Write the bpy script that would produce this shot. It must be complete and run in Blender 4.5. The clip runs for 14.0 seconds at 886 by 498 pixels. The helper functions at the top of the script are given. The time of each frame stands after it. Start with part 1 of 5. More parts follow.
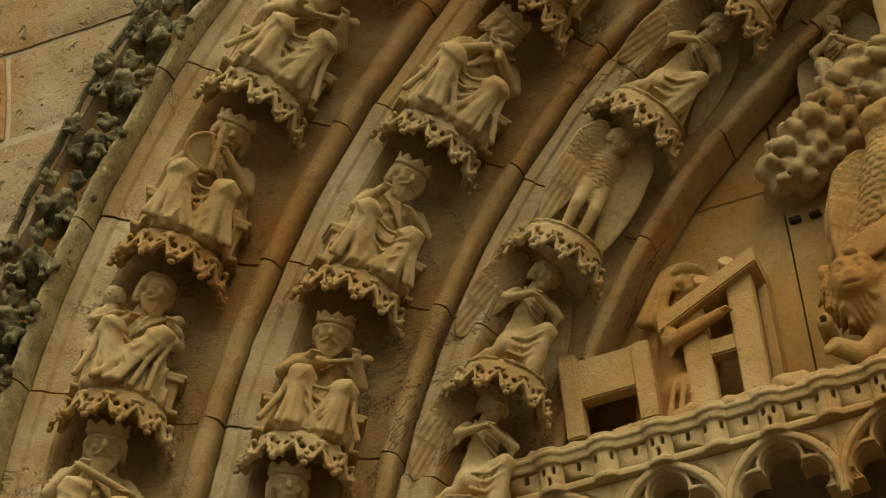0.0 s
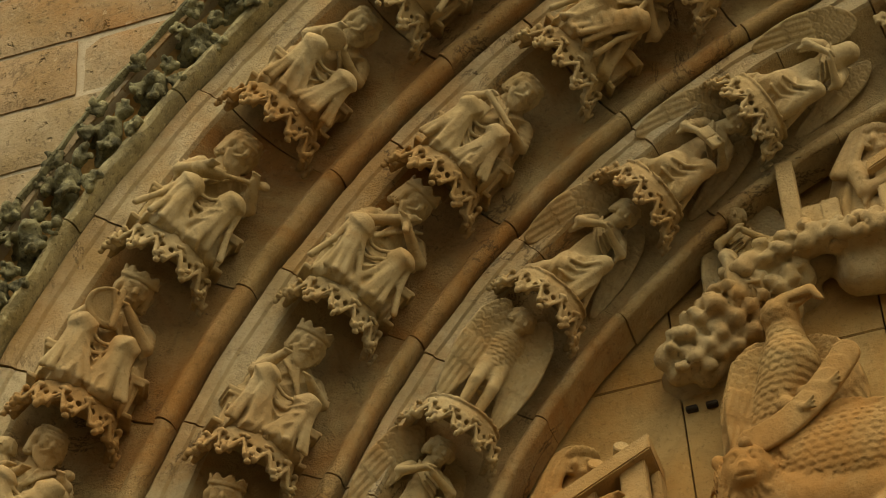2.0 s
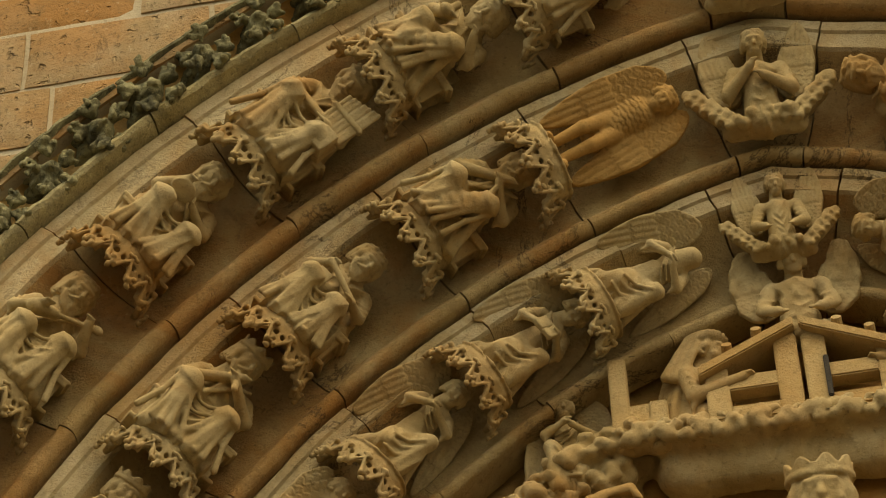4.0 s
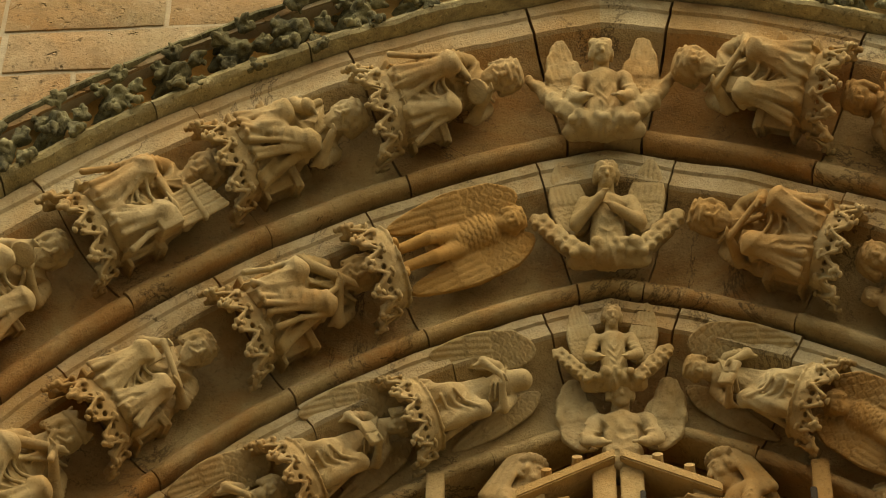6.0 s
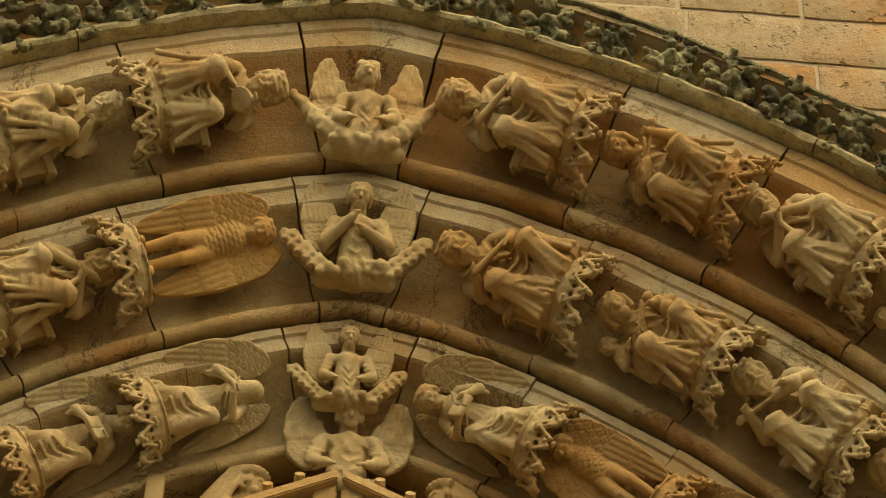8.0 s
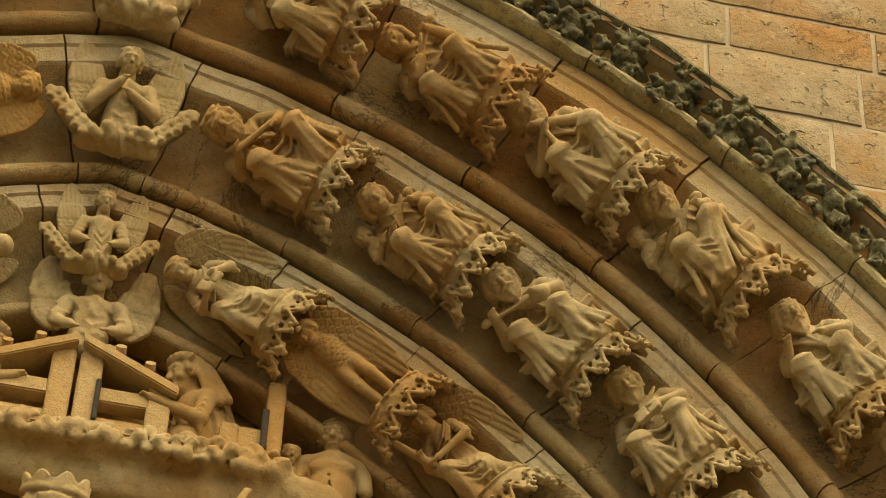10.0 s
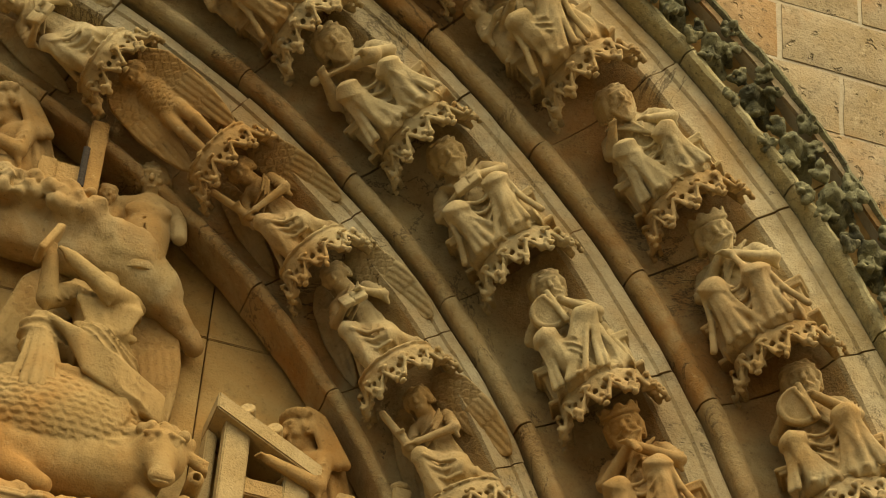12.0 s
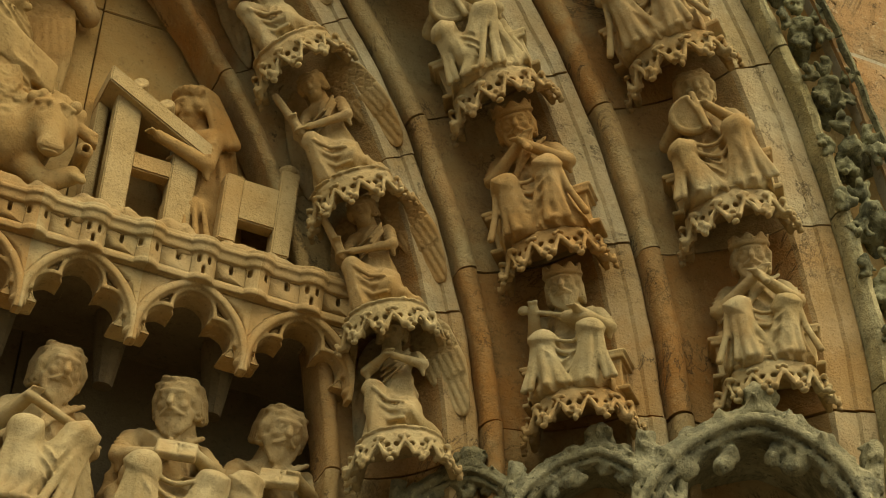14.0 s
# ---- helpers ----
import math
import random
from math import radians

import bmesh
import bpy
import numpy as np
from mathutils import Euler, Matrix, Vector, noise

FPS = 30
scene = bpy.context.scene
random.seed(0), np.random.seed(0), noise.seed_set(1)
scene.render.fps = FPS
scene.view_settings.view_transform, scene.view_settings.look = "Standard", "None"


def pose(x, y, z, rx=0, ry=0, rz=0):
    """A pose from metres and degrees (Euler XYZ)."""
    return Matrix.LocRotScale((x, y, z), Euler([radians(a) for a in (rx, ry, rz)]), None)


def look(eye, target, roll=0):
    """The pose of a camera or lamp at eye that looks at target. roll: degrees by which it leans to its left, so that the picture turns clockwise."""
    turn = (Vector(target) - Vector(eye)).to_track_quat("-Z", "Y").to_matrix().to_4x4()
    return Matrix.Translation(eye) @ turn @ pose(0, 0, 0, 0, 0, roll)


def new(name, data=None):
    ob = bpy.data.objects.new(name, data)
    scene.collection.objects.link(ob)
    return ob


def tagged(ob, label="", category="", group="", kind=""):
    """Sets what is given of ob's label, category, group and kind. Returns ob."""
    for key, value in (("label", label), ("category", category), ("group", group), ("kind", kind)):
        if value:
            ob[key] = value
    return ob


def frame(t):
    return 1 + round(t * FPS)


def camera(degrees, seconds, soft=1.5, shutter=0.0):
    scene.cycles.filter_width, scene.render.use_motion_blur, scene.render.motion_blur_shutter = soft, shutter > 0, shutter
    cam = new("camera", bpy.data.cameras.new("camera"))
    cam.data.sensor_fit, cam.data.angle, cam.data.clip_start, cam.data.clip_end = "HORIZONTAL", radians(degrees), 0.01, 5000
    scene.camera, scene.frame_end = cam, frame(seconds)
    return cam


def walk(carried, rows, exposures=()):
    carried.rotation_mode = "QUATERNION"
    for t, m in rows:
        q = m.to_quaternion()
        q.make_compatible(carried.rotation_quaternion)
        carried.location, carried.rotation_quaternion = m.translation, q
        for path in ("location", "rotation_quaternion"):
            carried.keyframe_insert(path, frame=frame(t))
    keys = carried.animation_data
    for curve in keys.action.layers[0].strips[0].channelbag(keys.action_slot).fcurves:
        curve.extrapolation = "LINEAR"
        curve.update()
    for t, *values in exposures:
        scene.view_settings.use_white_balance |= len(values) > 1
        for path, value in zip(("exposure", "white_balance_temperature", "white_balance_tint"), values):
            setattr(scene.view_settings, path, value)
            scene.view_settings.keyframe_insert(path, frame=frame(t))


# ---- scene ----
cam = camera(18.0, 14.0, 1.0)
EYE = (0.0, 0.0, 1.6)
ROWS = [
    (0.0, 17.004, 37.114, -6.309), (0.5, 16.344, 37.909, -6.000), (1.0, 15.547, 38.933, -5.885), (1.5, 14.855, 39.772, -5.509),
    (2.0, 13.988, 40.418, -4.888), (2.5, 12.918, 41.334, -4.028), (3.0, 11.489, 42.316, -3.794), (3.2, 11.030, 42.690, -3.422),
    (5.3, 6.071, 44.935, -0.310), (5.5, 5.631, 45.232, 0.144), (6.0, 4.512, 45.779, 1.071), (6.5, 2.265, 45.822, 1.400),
    (7.0, 0.364, 46.289, 1.761), (7.2, -0.254, 46.407, 1.813), (9.3, -7.602, 45.359, 2.986), (9.5, -8.302, 45.122, 3.146),
    (10.0, -10.043, 44.175, 3.065), (10.5, -11.772, 43.060, 3.211), (11.0, -13.274, 41.836, 4.066), (11.5, -14.260, 40.556, 4.491),
    (12.0, -15.287, 39.547, 4.738), (12.5, -16.248, 37.902, 5.762), (13.0, -17.267, 36.402, 5.853), (13.5, -18.064, 34.950, 6.413),
    (14.0, -18.731, 33.445, 6.260),
]
# the camera stands on one spot and turns: yaw, pitch, then roll about the line of sight
walk(cam, [(t, pose(*EYE, 90 + pitch, 0, yaw) @ pose(0, 0, 0, 0, 0, roll)) for t, yaw, pitch, roll in ROWS],
     [(0, 0.86, 10500, 1), (3, 1.01, 10700, 1), (6.5, 1.30, 11800, 3), (9.5, 1.58, 11800, 3), (12, 1.47, 11100, 0), (14, 1.20, 9900, -5)])

# ---- light: overcast sky, a wide weak sun ----
SUN_EL, SUN_AZ = 52.0, -40.0   # height, and degrees from straight behind the camera towards its left
world = bpy.data.worlds.new("sky")
scene.world = world
world.use_nodes = True
wn = world.node_tree
sky = wn.nodes.new("ShaderNodeTexSky")
sky.sky_type, sky.sun_disc = "NISHITA", False
sky.sun_elevation, sky.sun_rotation = radians(SUN_EL), radians(180 + SUN_AZ)
sky.dust_density, sky.air_density = 4.0, 1.0
wn.nodes["Background"].inputs["Strength"].default_value = 0.085
wn.links.new(sky.outputs[0], wn.nodes["Background"].inputs["Color"])
sun = new("sun", bpy.data.lights.new("sun", "SUN"))
sun.data.energy, sun.data.angle, sun.data.color = 0.68, radians(35), (1.0, 0.95, 0.87)
sd = Vector((math.sin(radians(SUN_AZ)) * math.cos(radians(SUN_EL)), -math.cos(radians(SUN_AZ)) * math.cos(radians(SUN_EL)), math.sin(radians(SUN_EL))))
sun.matrix_world = look(sd * 30, (0, 0, 0))


# ---- materials ----
def stone(name, base, light, stain, stain_amount=0.5, rough=0.9, bump=0.35, scale=1.0, speck=0.4, crust=0.0, pits=0.0, cracks=0.0):
    """Weathered limestone: two tones, ochre stains, pits and specks, fine relief."""
    m = bpy.data.materials.new(name)
    m.use_nodes = True
    nt = m.node_tree
    n, l = nt.nodes, nt.links
    bsdf = n["Principled BSDF"]
    bsdf.inputs["Roughness"].default_value = rough
    bsdf.inputs["Specular IOR Level"].default_value = 0.2
    geo = n.new("ShaderNodeNewGeometry")
    info = n.new("ShaderNodeObjectInfo")

    def tex(sc, detail=6, rgh=0.6, dist=0.0):
        t = n.new("ShaderNodeTexNoise")
        t.inputs["Scale"].default_value, t.inputs["Detail"].default_value = sc * scale, detail
        t.inputs["Roughness"].default_value, t.inputs["Distortion"].default_value = rgh, dist
        l.new(geo.outputs["Position"], t.inputs["Vector"])
        return t.outputs["Fac"]

    def ramp(src, a, b, lo=0.0, hi=1.0):
        r = n.new("ShaderNodeMapRange")
        for k, v in zip(("From Min", "From Max", "To Min", "To Max"), (a, b, lo, hi)):
            r.inputs[k].default_value = v
        l.new(src, r.inputs["Value"])
        return r.outputs["Result"]

    def mix(fac, a, b, mode="MIX"):
        x = n.new("ShaderNodeMix")
        x.data_type, x.blend_type = "RGBA", mode
        for sock, v in ((x.inputs["Factor"], fac), (x.inputs["A"], a), (x.inputs["B"], b)):
            if isinstance(v, (float, int)):
                sock.default_value = v
            elif isinstance(v, tuple):
                sock.default_value = (*v, 1)
            else:
                l.new(v, sock)
        return x.outputs["Result"]

    col = mix(ramp(tex(5), 0.35, 0.65), base, light)
    col = mix(ramp(tex(1.7, 5, 0.65, 0.6), 0.45, 0.62, 0, stain_amount), col, stain)
    col = mix(ramp(info.outputs["Random"], 0, 0.6, 0.35, 0.0), col, light)
    col = mix(ramp(info.outputs["Random"], 0.72, 1.0, 0.0, 0.55), col, stain)
    col = mix(ramp(tex(11, 7, 0.7, 0.8), 0.50, 0.66, 0, 0.45 * stain_amount), col, tuple(c * 0.45 for c in base))
    if crust:
        col = mix(ramp(tex(9, 8, 0.75, 0.4), 0.46, 0.60, 0, crust), col, (0.035, 0.037, 0.028))
    col = mix(ramp(tex(60, 4, 0.7), 0.56, 0.70, 0, speck), col, tuple(c * 0.25 for c in base))
    col = mix(ramp(tex(38, 5, 0.7), 0.60, 0.75, 0, speck), col, tuple(min(0.8, c * 1.5) for c in light))
    if cracks:                                     # fine dark cracks, only in patches
        v = tex(1.6, 9, 0.72, 0.7)
        line = n.new("ShaderNodeMath")
        line.operation = "MULTIPLY"
        l.new(ramp(v, 0.484, 0.496), line.inputs[0])
        l.new(ramp(v, 0.508, 0.498), line.inputs[1])
        patch = n.new("ShaderNodeMath")
        patch.operation = "MULTIPLY"
        l.new(line.outputs[0], patch.inputs[0])
        l.new(ramp(tex(2.9, 3), 0.46, 0.58, 0, cracks), patch.inputs[1])
        col = mix(patch.outputs[0], col, (0.05, 0.035, 0.02))
    l.new(col, bsdf.inputs["Base Color"])
    b1, b2 = n.new("ShaderNodeBump"), n.new("ShaderNodeBump")
    b1.inputs["Strength"].default_value, b1.inputs["Distance"].default_value = min(1, bump * 1.5), 0.007
    b2.inputs["Strength"].default_value, b2.inputs["Distance"].default_value = min(1, bump * 1.6), 0.004
    l.new(tex(34, 7, 0.65), b1.inputs["Height"])
    l.new(tex(120, 4, 0.6), b2.inputs["Height"])
    l.new(b1.outputs["Normal"], b2.inputs["Normal"])
    out = b2
    if pits:                                       # small weathered holes
        hole = ramp(tex(26, 3, 0.5), 0.64, 0.72)
        b3 = n.new("ShaderNodeBump")
        b3.inputs["Strength"].default_value, b3.inputs["Distance"].default_value, b3.invert = pits, 0.02, True
        l.new(hole, b3.inputs["Height"])
        l.new(b2.outputs["Normal"], b3.inputs["Normal"])
        out = b3
    l.new(out.outputs["Normal"], bsdf.inputs["Normal"])
    return m


PALE = stone("pale_limestone", (0.38, 0.29, 0.155), (0.50, 0.43, 0.29), (0.38, 0.21, 0.075), 0.62, bump=0.62, cracks=0.8)
WARM = stone("warm_limestone", (0.34, 0.23, 0.105), (0.46, 0.36, 0.20), (0.36, 0.16, 0.045), 0.8, bump=0.62, cracks=0.8)
CARVED = stone("carved_limestone", (0.36, 0.26, 0.125), (0.48, 0.385, 0.225), (0.36, 0.19, 0.065), 0.7, bump=0.3, speck=0.45)
STATUE = stone("statue_limestone", (0.37, 0.27, 0.13), (0.49, 0.40, 0.24), (0.37, 0.20, 0.07), 0.8, bump=0.3, speck=0.35)
# ochre carved stone, its colour also darkened for the shade of the recessed tympanum
OCHRE_SHADED = stone("ochre_shaded_limestone", (0.33, 0.215, 0.09), (0.42, 0.30, 0.145), (0.36, 0.17, 0.05), 0.7, bump=0.3, speck=0.35)
ORANGE = stone("ochre_limestone", (0.42, 0.27, 0.11), (0.48, 0.34, 0.16), (0.42, 0.20, 0.05), 0.6)
CRUST = stone("lichened_stone", (0.15, 0.135, 0.07), (0.34, 0.33, 0.20), (0.10, 0.09, 0.045), 0.8, bump=1.0, speck=1.0, crust=0.75)
ASHLAR = stone("ashlar_stone", (0.31, 0.23, 0.125), (0.41, 0.34, 0.23), (0.38, 0.19, 0.065), 0.8, bump=1.0, speck=0.75, scale=0.8, cracks=0.6, pits=0.9)
MORTAR = stone("mortar", (0.45, 0.38, 0.27), (0.5, 0.44, 0.33), (0.3, 0.25, 0.17), 0.4)
MOSSY = stone("lichened_limestone", (0.34, 0.28, 0.14), (0.50, 0.45, 0.28), (0.24, 0.20, 0.10), 0.6, bump=0.8, speck=0.8, crust=0.40)
LICHEN = stone("grey_lichened_limestone", (0.24, 0.21, 0.12), (0.40, 0.37, 0.24), (0.15, 0.13, 0.07), 0.7, bump=0.9, speck=0.9, crust=0.6)
# plain stone darkened in its colour to stand in for shade in recesses
DARK = stone("painted_shade_stone", (0.20, 0.15, 0.09), (0.26, 0.20, 0.12), (0.16, 0.12, 0.07), 0.5)
PAVING = stone("paving_stone", (0.13, 0.11, 0.09), (0.17, 0.15, 0.12), (0.11, 0.09, 0.07), 0.5, scale=0.4)


# ---- mesh helpers ----
def mesh_object(name, verts, faces, material, parent=None, smooth=False):
    me = bpy.data.meshes.new(name)
    me.from_pydata(verts, [], faces)
    me.materials.append(material)
    if smooth:
        me.shade_smooth()
    ob = new(name, me)
    if parent is not None:
        ob.parent = parent
    return ob


def part(name, bm, material, parent, label=""):
    me = bpy.data.meshes.new(name)
    bm.to_mesh(me)
    bm.free()
    me.materials.append(material)
    ob = new(name, me)
    ob.parent = parent
    if label:
        tagged(ob, label)
    return ob


def box(bm, size, m, bevel=0.006):
    """A bevelled, slightly uneven block of that size at pose m, added to bm."""
    b = bmesh.new()
    bmesh.ops.create_cube(b, size=1, matrix=Matrix.Diagonal((*size, 1)))
    if bevel:
        bmesh.ops.bevel(b, geom=b.edges[:], offset=min(bevel, min(size) * 0.3), segments=2, affect="EDGES")
    bmesh.ops.transform(b, matrix=m, verts=b.verts)
    me = bpy.data.meshes.new("tmp")
    b.to_mesh(me)
    b.free()
    bm.from_mesh(me)
    bpy.data.meshes.remove(me)
    return bm


# ---- carving: distance fields turned into meshes ----
class Clay:
    """A block of clay on a grid: shapes are blended on or cut away, then skinned with one mesh."""

    def __init__(self, lo, hi, step):
        self.lo, self.step = np.array(lo, np.float32), step
        n = [int(math.ceil((b - a) / step)) + 1 for a, b in zip(lo, hi)]
        ax = [lo[i] + step * np.arange(n[i], dtype=np.float32) for i in range(3)]
        self.x, self.y, self.z = np.meshgrid(*ax, indexing="ij")
        self.d = np.full(self.x.shape, 9.0, np.float32)

    def blank(self):
        """An empty block on the same grid."""
        c = Clay((0, 0, 0), (0.1, 0.1, 0.1), 0.1)
        c.lo, c.step, c.x, c.y, c.z, c.d = self.lo, self.step, self.x, self.y, self.z, np.full_like(self.d, 9.0)
        return c

    def add(self, d, k=0.02):
        h = np.clip(0.5 + 0.5 * (self.d - d) / max(k, 1e-5), 0, 1)
        self.d = self.d * (1 - h) + d * h - k * h * (1 - h)

    def cut(self, d, k=0.01):
        self.d = -self.d
        self.add(d, k)
        self.d = -self.d

    def ball(self, c, r):
        r = (r, r, r) if isinstance(r, (int, float)) else r
        q = np.sqrt(((self.x - c[0]) / r[0]) ** 2 + ((self.y - c[1]) / r[1]) ** 2 + ((self.z - c[2]) / r[2]) ** 2)
        return (q - 1) * min(r)

    def rod(self, a, b, ra, rb=None):
        rb = ra if rb is None else rb
        a, b = np.array(a, float), np.array(b, float)
        v = b - a
        t = np.clip(((self.x - a[0]) * v[0] + (self.y - a[1]) * v[1] + (self.z - a[2]) * v[2]) / (v @ v), 0, 1)
        return np.sqrt((self.x - a[0] - t * v[0]) ** 2 + (self.y - a[1] - t * v[1]) ** 2 + (self.z - a[2] - t * v[2]) ** 2) - (ra + (rb - ra) * t)

    def _window(self, lo, hi):
        ax = (self.x[:, 0, 0], self.y[0, :, 0], self.z[0, 0, :])
        return tuple(slice(max(0, int(np.searchsorted(a, l)) - 1), int(np.searchsorted(a, h)) + 1) for a, l, h in zip(ax, lo, hi))

    def _blend(self, w, d, k, carve):
        old = -self.d[w] if carve else self.d[w]
        h = np.clip(0.5 + 0.5 * (old - d) / max(k, 1e-5), 0, 1)
        res = old * (1 - h) + d * h - k * h * (1 - h)
        self.d[w] = -res if carve else res

    def stroke(self, pts, ra, rb=None, k=0.006, carve=False):
        """A tapering tube along points, worked into the clay round it alone."""
        rb = ra if rb is None else rb
        n = len(pts) - 1
        for i in range(n):
            a, b = np.array(pts[i], float), np.array(pts[i + 1], float)
            r0, r1 = ra + (rb - ra) * i / n, ra + (rb - ra) * (i + 1) / n
            pad = max(r0, r1) + k * 2 + self.step * 2
            w = self._window(np.minimum(a, b) - pad, np.maximum(a, b) + pad)
            x, y, z, v = self.x[w] - a[0], self.y[w] - a[1], self.z[w] - a[2], b - a
            t = np.clip((x * v[0] + y * v[1] + z * v[2]) / max(v @ v, 1e-9), 0, 1)
            self._blend(w, np.sqrt((x - t * v[0]) ** 2 + (y - t * v[1]) ** 2 + (z - t * v[2]) ** 2) - (r0 + (r1 - r0) * t), k, carve)

    def dab(self, c, r, k=0.006, carve=False):
        r = (r, r, r) if isinstance(r, (int, float)) else r
        pad = np.array(r) + k * 2 + self.step * 2
        w = self._window(np.array(c) - pad, np.array(c) + pad)
        q = np.sqrt(((self.x[w] - c[0]) / r[0]) ** 2 + ((self.y[w] - c[1]) / r[1]) ** 2 + ((self.z[w] - c[2]) / r[2]) ** 2)
        self._blend(w, (q - 1) * min(r), k, carve)

    def local(self, c, m):
        """Coordinates about c in the axes of the 3x3 matrix m."""
        p = (self.x - c[0], self.y - c[1], self.z - c[2])
        return [m[0][i] * p[0] + m[1][i] * p[1] + m[2][i] * p[2] for i in range(3)]

    def slab(self, c, half, m=None, r=0.008):
        u = self.local(c, m if m is not None else np.eye(3))
        q = [np.abs(u[i]) - (half[i] - r) for i in range(3)]
        return np.sqrt(sum(np.maximum(e, 0) ** 2 for e in q)) + np.minimum(np.maximum(np.maximum(q[0], q[1]), q[2]), 0) - r

    def disc(self, c, rad, half, m=None, r=0.008):
        u = self.local(c, m if m is not None else np.eye(3))
        q = (np.sqrt(u[0] ** 2 + u[1] ** 2) - (rad - r), np.abs(u[2]) - (half - r))
        return np.sqrt(np.maximum(q[0], 0) ** 2 + np.maximum(q[1], 0) ** 2) + np.minimum(np.maximum(*q), 0) - r

    def mesh(self):
        d = np.pad(self.d, 1, constant_values=1.0)
        ins = d < 0
        n = np.array(d.shape)
        acc = np.zeros((*(n - 1), 3), np.float32)
        cnt = np.zeros(n - 1, np.float32)
        quads = []
        for ax in range(3):
            a = [slice(None)] * 3
            b = [slice(None)] * 3
            a[ax], b[ax] = slice(0, -1), slice(1, None)
            d0, d1 = d[tuple(a)], d[tuple(b)]
            idx = np.argwhere((d0 < 0) != (d1 < 0))
            o1, o2 = (ax + 1) % 3, (ax + 2) % 3
            idx = idx[(idx[:, o1] > 0) & (idx[:, o2] > 0) & (idx[:, o1] < n[o1] - 1) & (idx[:, o2] < n[o2] - 1)]
            e0, e1 = d0[tuple(idx.T)], d1[tuple(idx.T)]
            pt = idx.astype(np.float32)
            pt[:, ax] += e0 / (e0 - e1)
            ring = []
            for s1, s2 in ((0, 0), (1, 0), (1, 1), (0, 1)):
                cell = idx.copy()
                cell[:, o1] -= s1
                cell[:, o2] -= s2
                np.add.at(acc, tuple(cell.T), pt)
                np.add.at(cnt, tuple(cell.T), 1)
                ring.append(np.ravel_multi_index(tuple(cell.T), tuple(n - 1)))
            q = np.stack(ring, 1)
            flip = e0 > 0
            q[flip] = q[flip][:, ::-1]
            quads.append(q[:, ::-1])
        quads = np.concatenate(quads)
        used = np.unique(quads)
        lut = np.zeros(int(np.prod(n - 1)), np.int64)
        lut[used] = np.arange(len(used))
        v = acc.reshape(-1, 3)[used] / cnt.reshape(-1, 1)[used]
        v = (v - 1) * self.step + self.lo
        return v, lut[quads]


def wobble(x, y, z, f, seed):
    """A cheap smooth pseudo-noise in -1..1."""
    s = seed * 1.7
    return (np.sin(f * x + 1.3 * np.sin(f * 0.8 * y + s) + s) + np.sin(f * 1.13 * y + 1.2 * np.sin(f * 0.9 * z + 2 * s)) + np.sin(f * 0.94 * z + 1.4 * np.sin(f * 1.05 * x + 3 * s))) / 3


def clay_mesh(name, clay, material, tris=25000, scale=1.0):
    """The skin of a block of clay, thinned to about that many triangles."""
    v, q = clay.mesh()
    me = bpy.data.meshes.new(name)
    me.vertices.add(len(v))
    me.vertices.foreach_set("co", (v * scale).astype(np.float32).ravel())
    me.loops.add(q.size)
    me.loops.foreach_set("vertex_index", q.ravel().astype(np.int32))
    me.polygons.add(len(q))
    me.polygons.foreach_set("loop_start", np.arange(0, q.size, 4, dtype=np.int32))
    me.update(calc_edges=True)
    if len(q) * 2 > tris * 1.15:
        tmp = new("block", me)
        thin = tmp.modifiers.new("thin", "DECIMATE")
        thin.ratio = tris / (len(q) * 2)
        full = me
        me = bpy.data.meshes.new_from_object(tmp.evaluated_get(bpy.context.evaluated_depsgraph_get()))
        me.name = name
        bpy.data.objects.remove(tmp)
        bpy.data.meshes.remove(full)
    me.shade_smooth()
    me.materials.clear()
    me.materials.append(material)
    return me


# ---- plan of the portal ----
X0, Z0, C = 0.041, 5.167, 0.72      # axis, springing, offset of the two centres of the pointed arch
FRONT = {"outer": 6.34, "middle": 6.52, "inner": 6.70}
RAD = {"outer": (4.315, 3.70), "middle": (3.70, 3.171), "inner": (3.171, 2.735)}
DEPTH = 0.19
LOW = 3.0                            # angle at which the archivolts start
TYMP = 7.02                          # face of the tympanum


def on_arch(side, r, a, y):
    a = radians(a)
    return Vector((X0 + side * (r * math.cos(a) - C), y, Z0 + r * math.sin(a)))


def top_angle(r):
    return math.degrees(math.acos(C / r))


def seat_pose(side, r, a, y, inward=0.55):
    """Axes of a carving on the arch: z along the arch upwards, y the way that it faces (front and inwards)."""
    t = radians(a)
    up = Vector((-side * math.sin(t), 0, math.cos(t)))
    inn = Vector((-side * math.cos(t), 0, -math.sin(t)))
    face = (inn * inward + Vector((0, -1, 0)) * (1 - inward * 0.3)).normalized()
    xa = face.cross(up)
    m = Matrix((xa, face, up)).transposed().to_4x4()
    m.translation = on_arch(side, r, a, y)
    return m


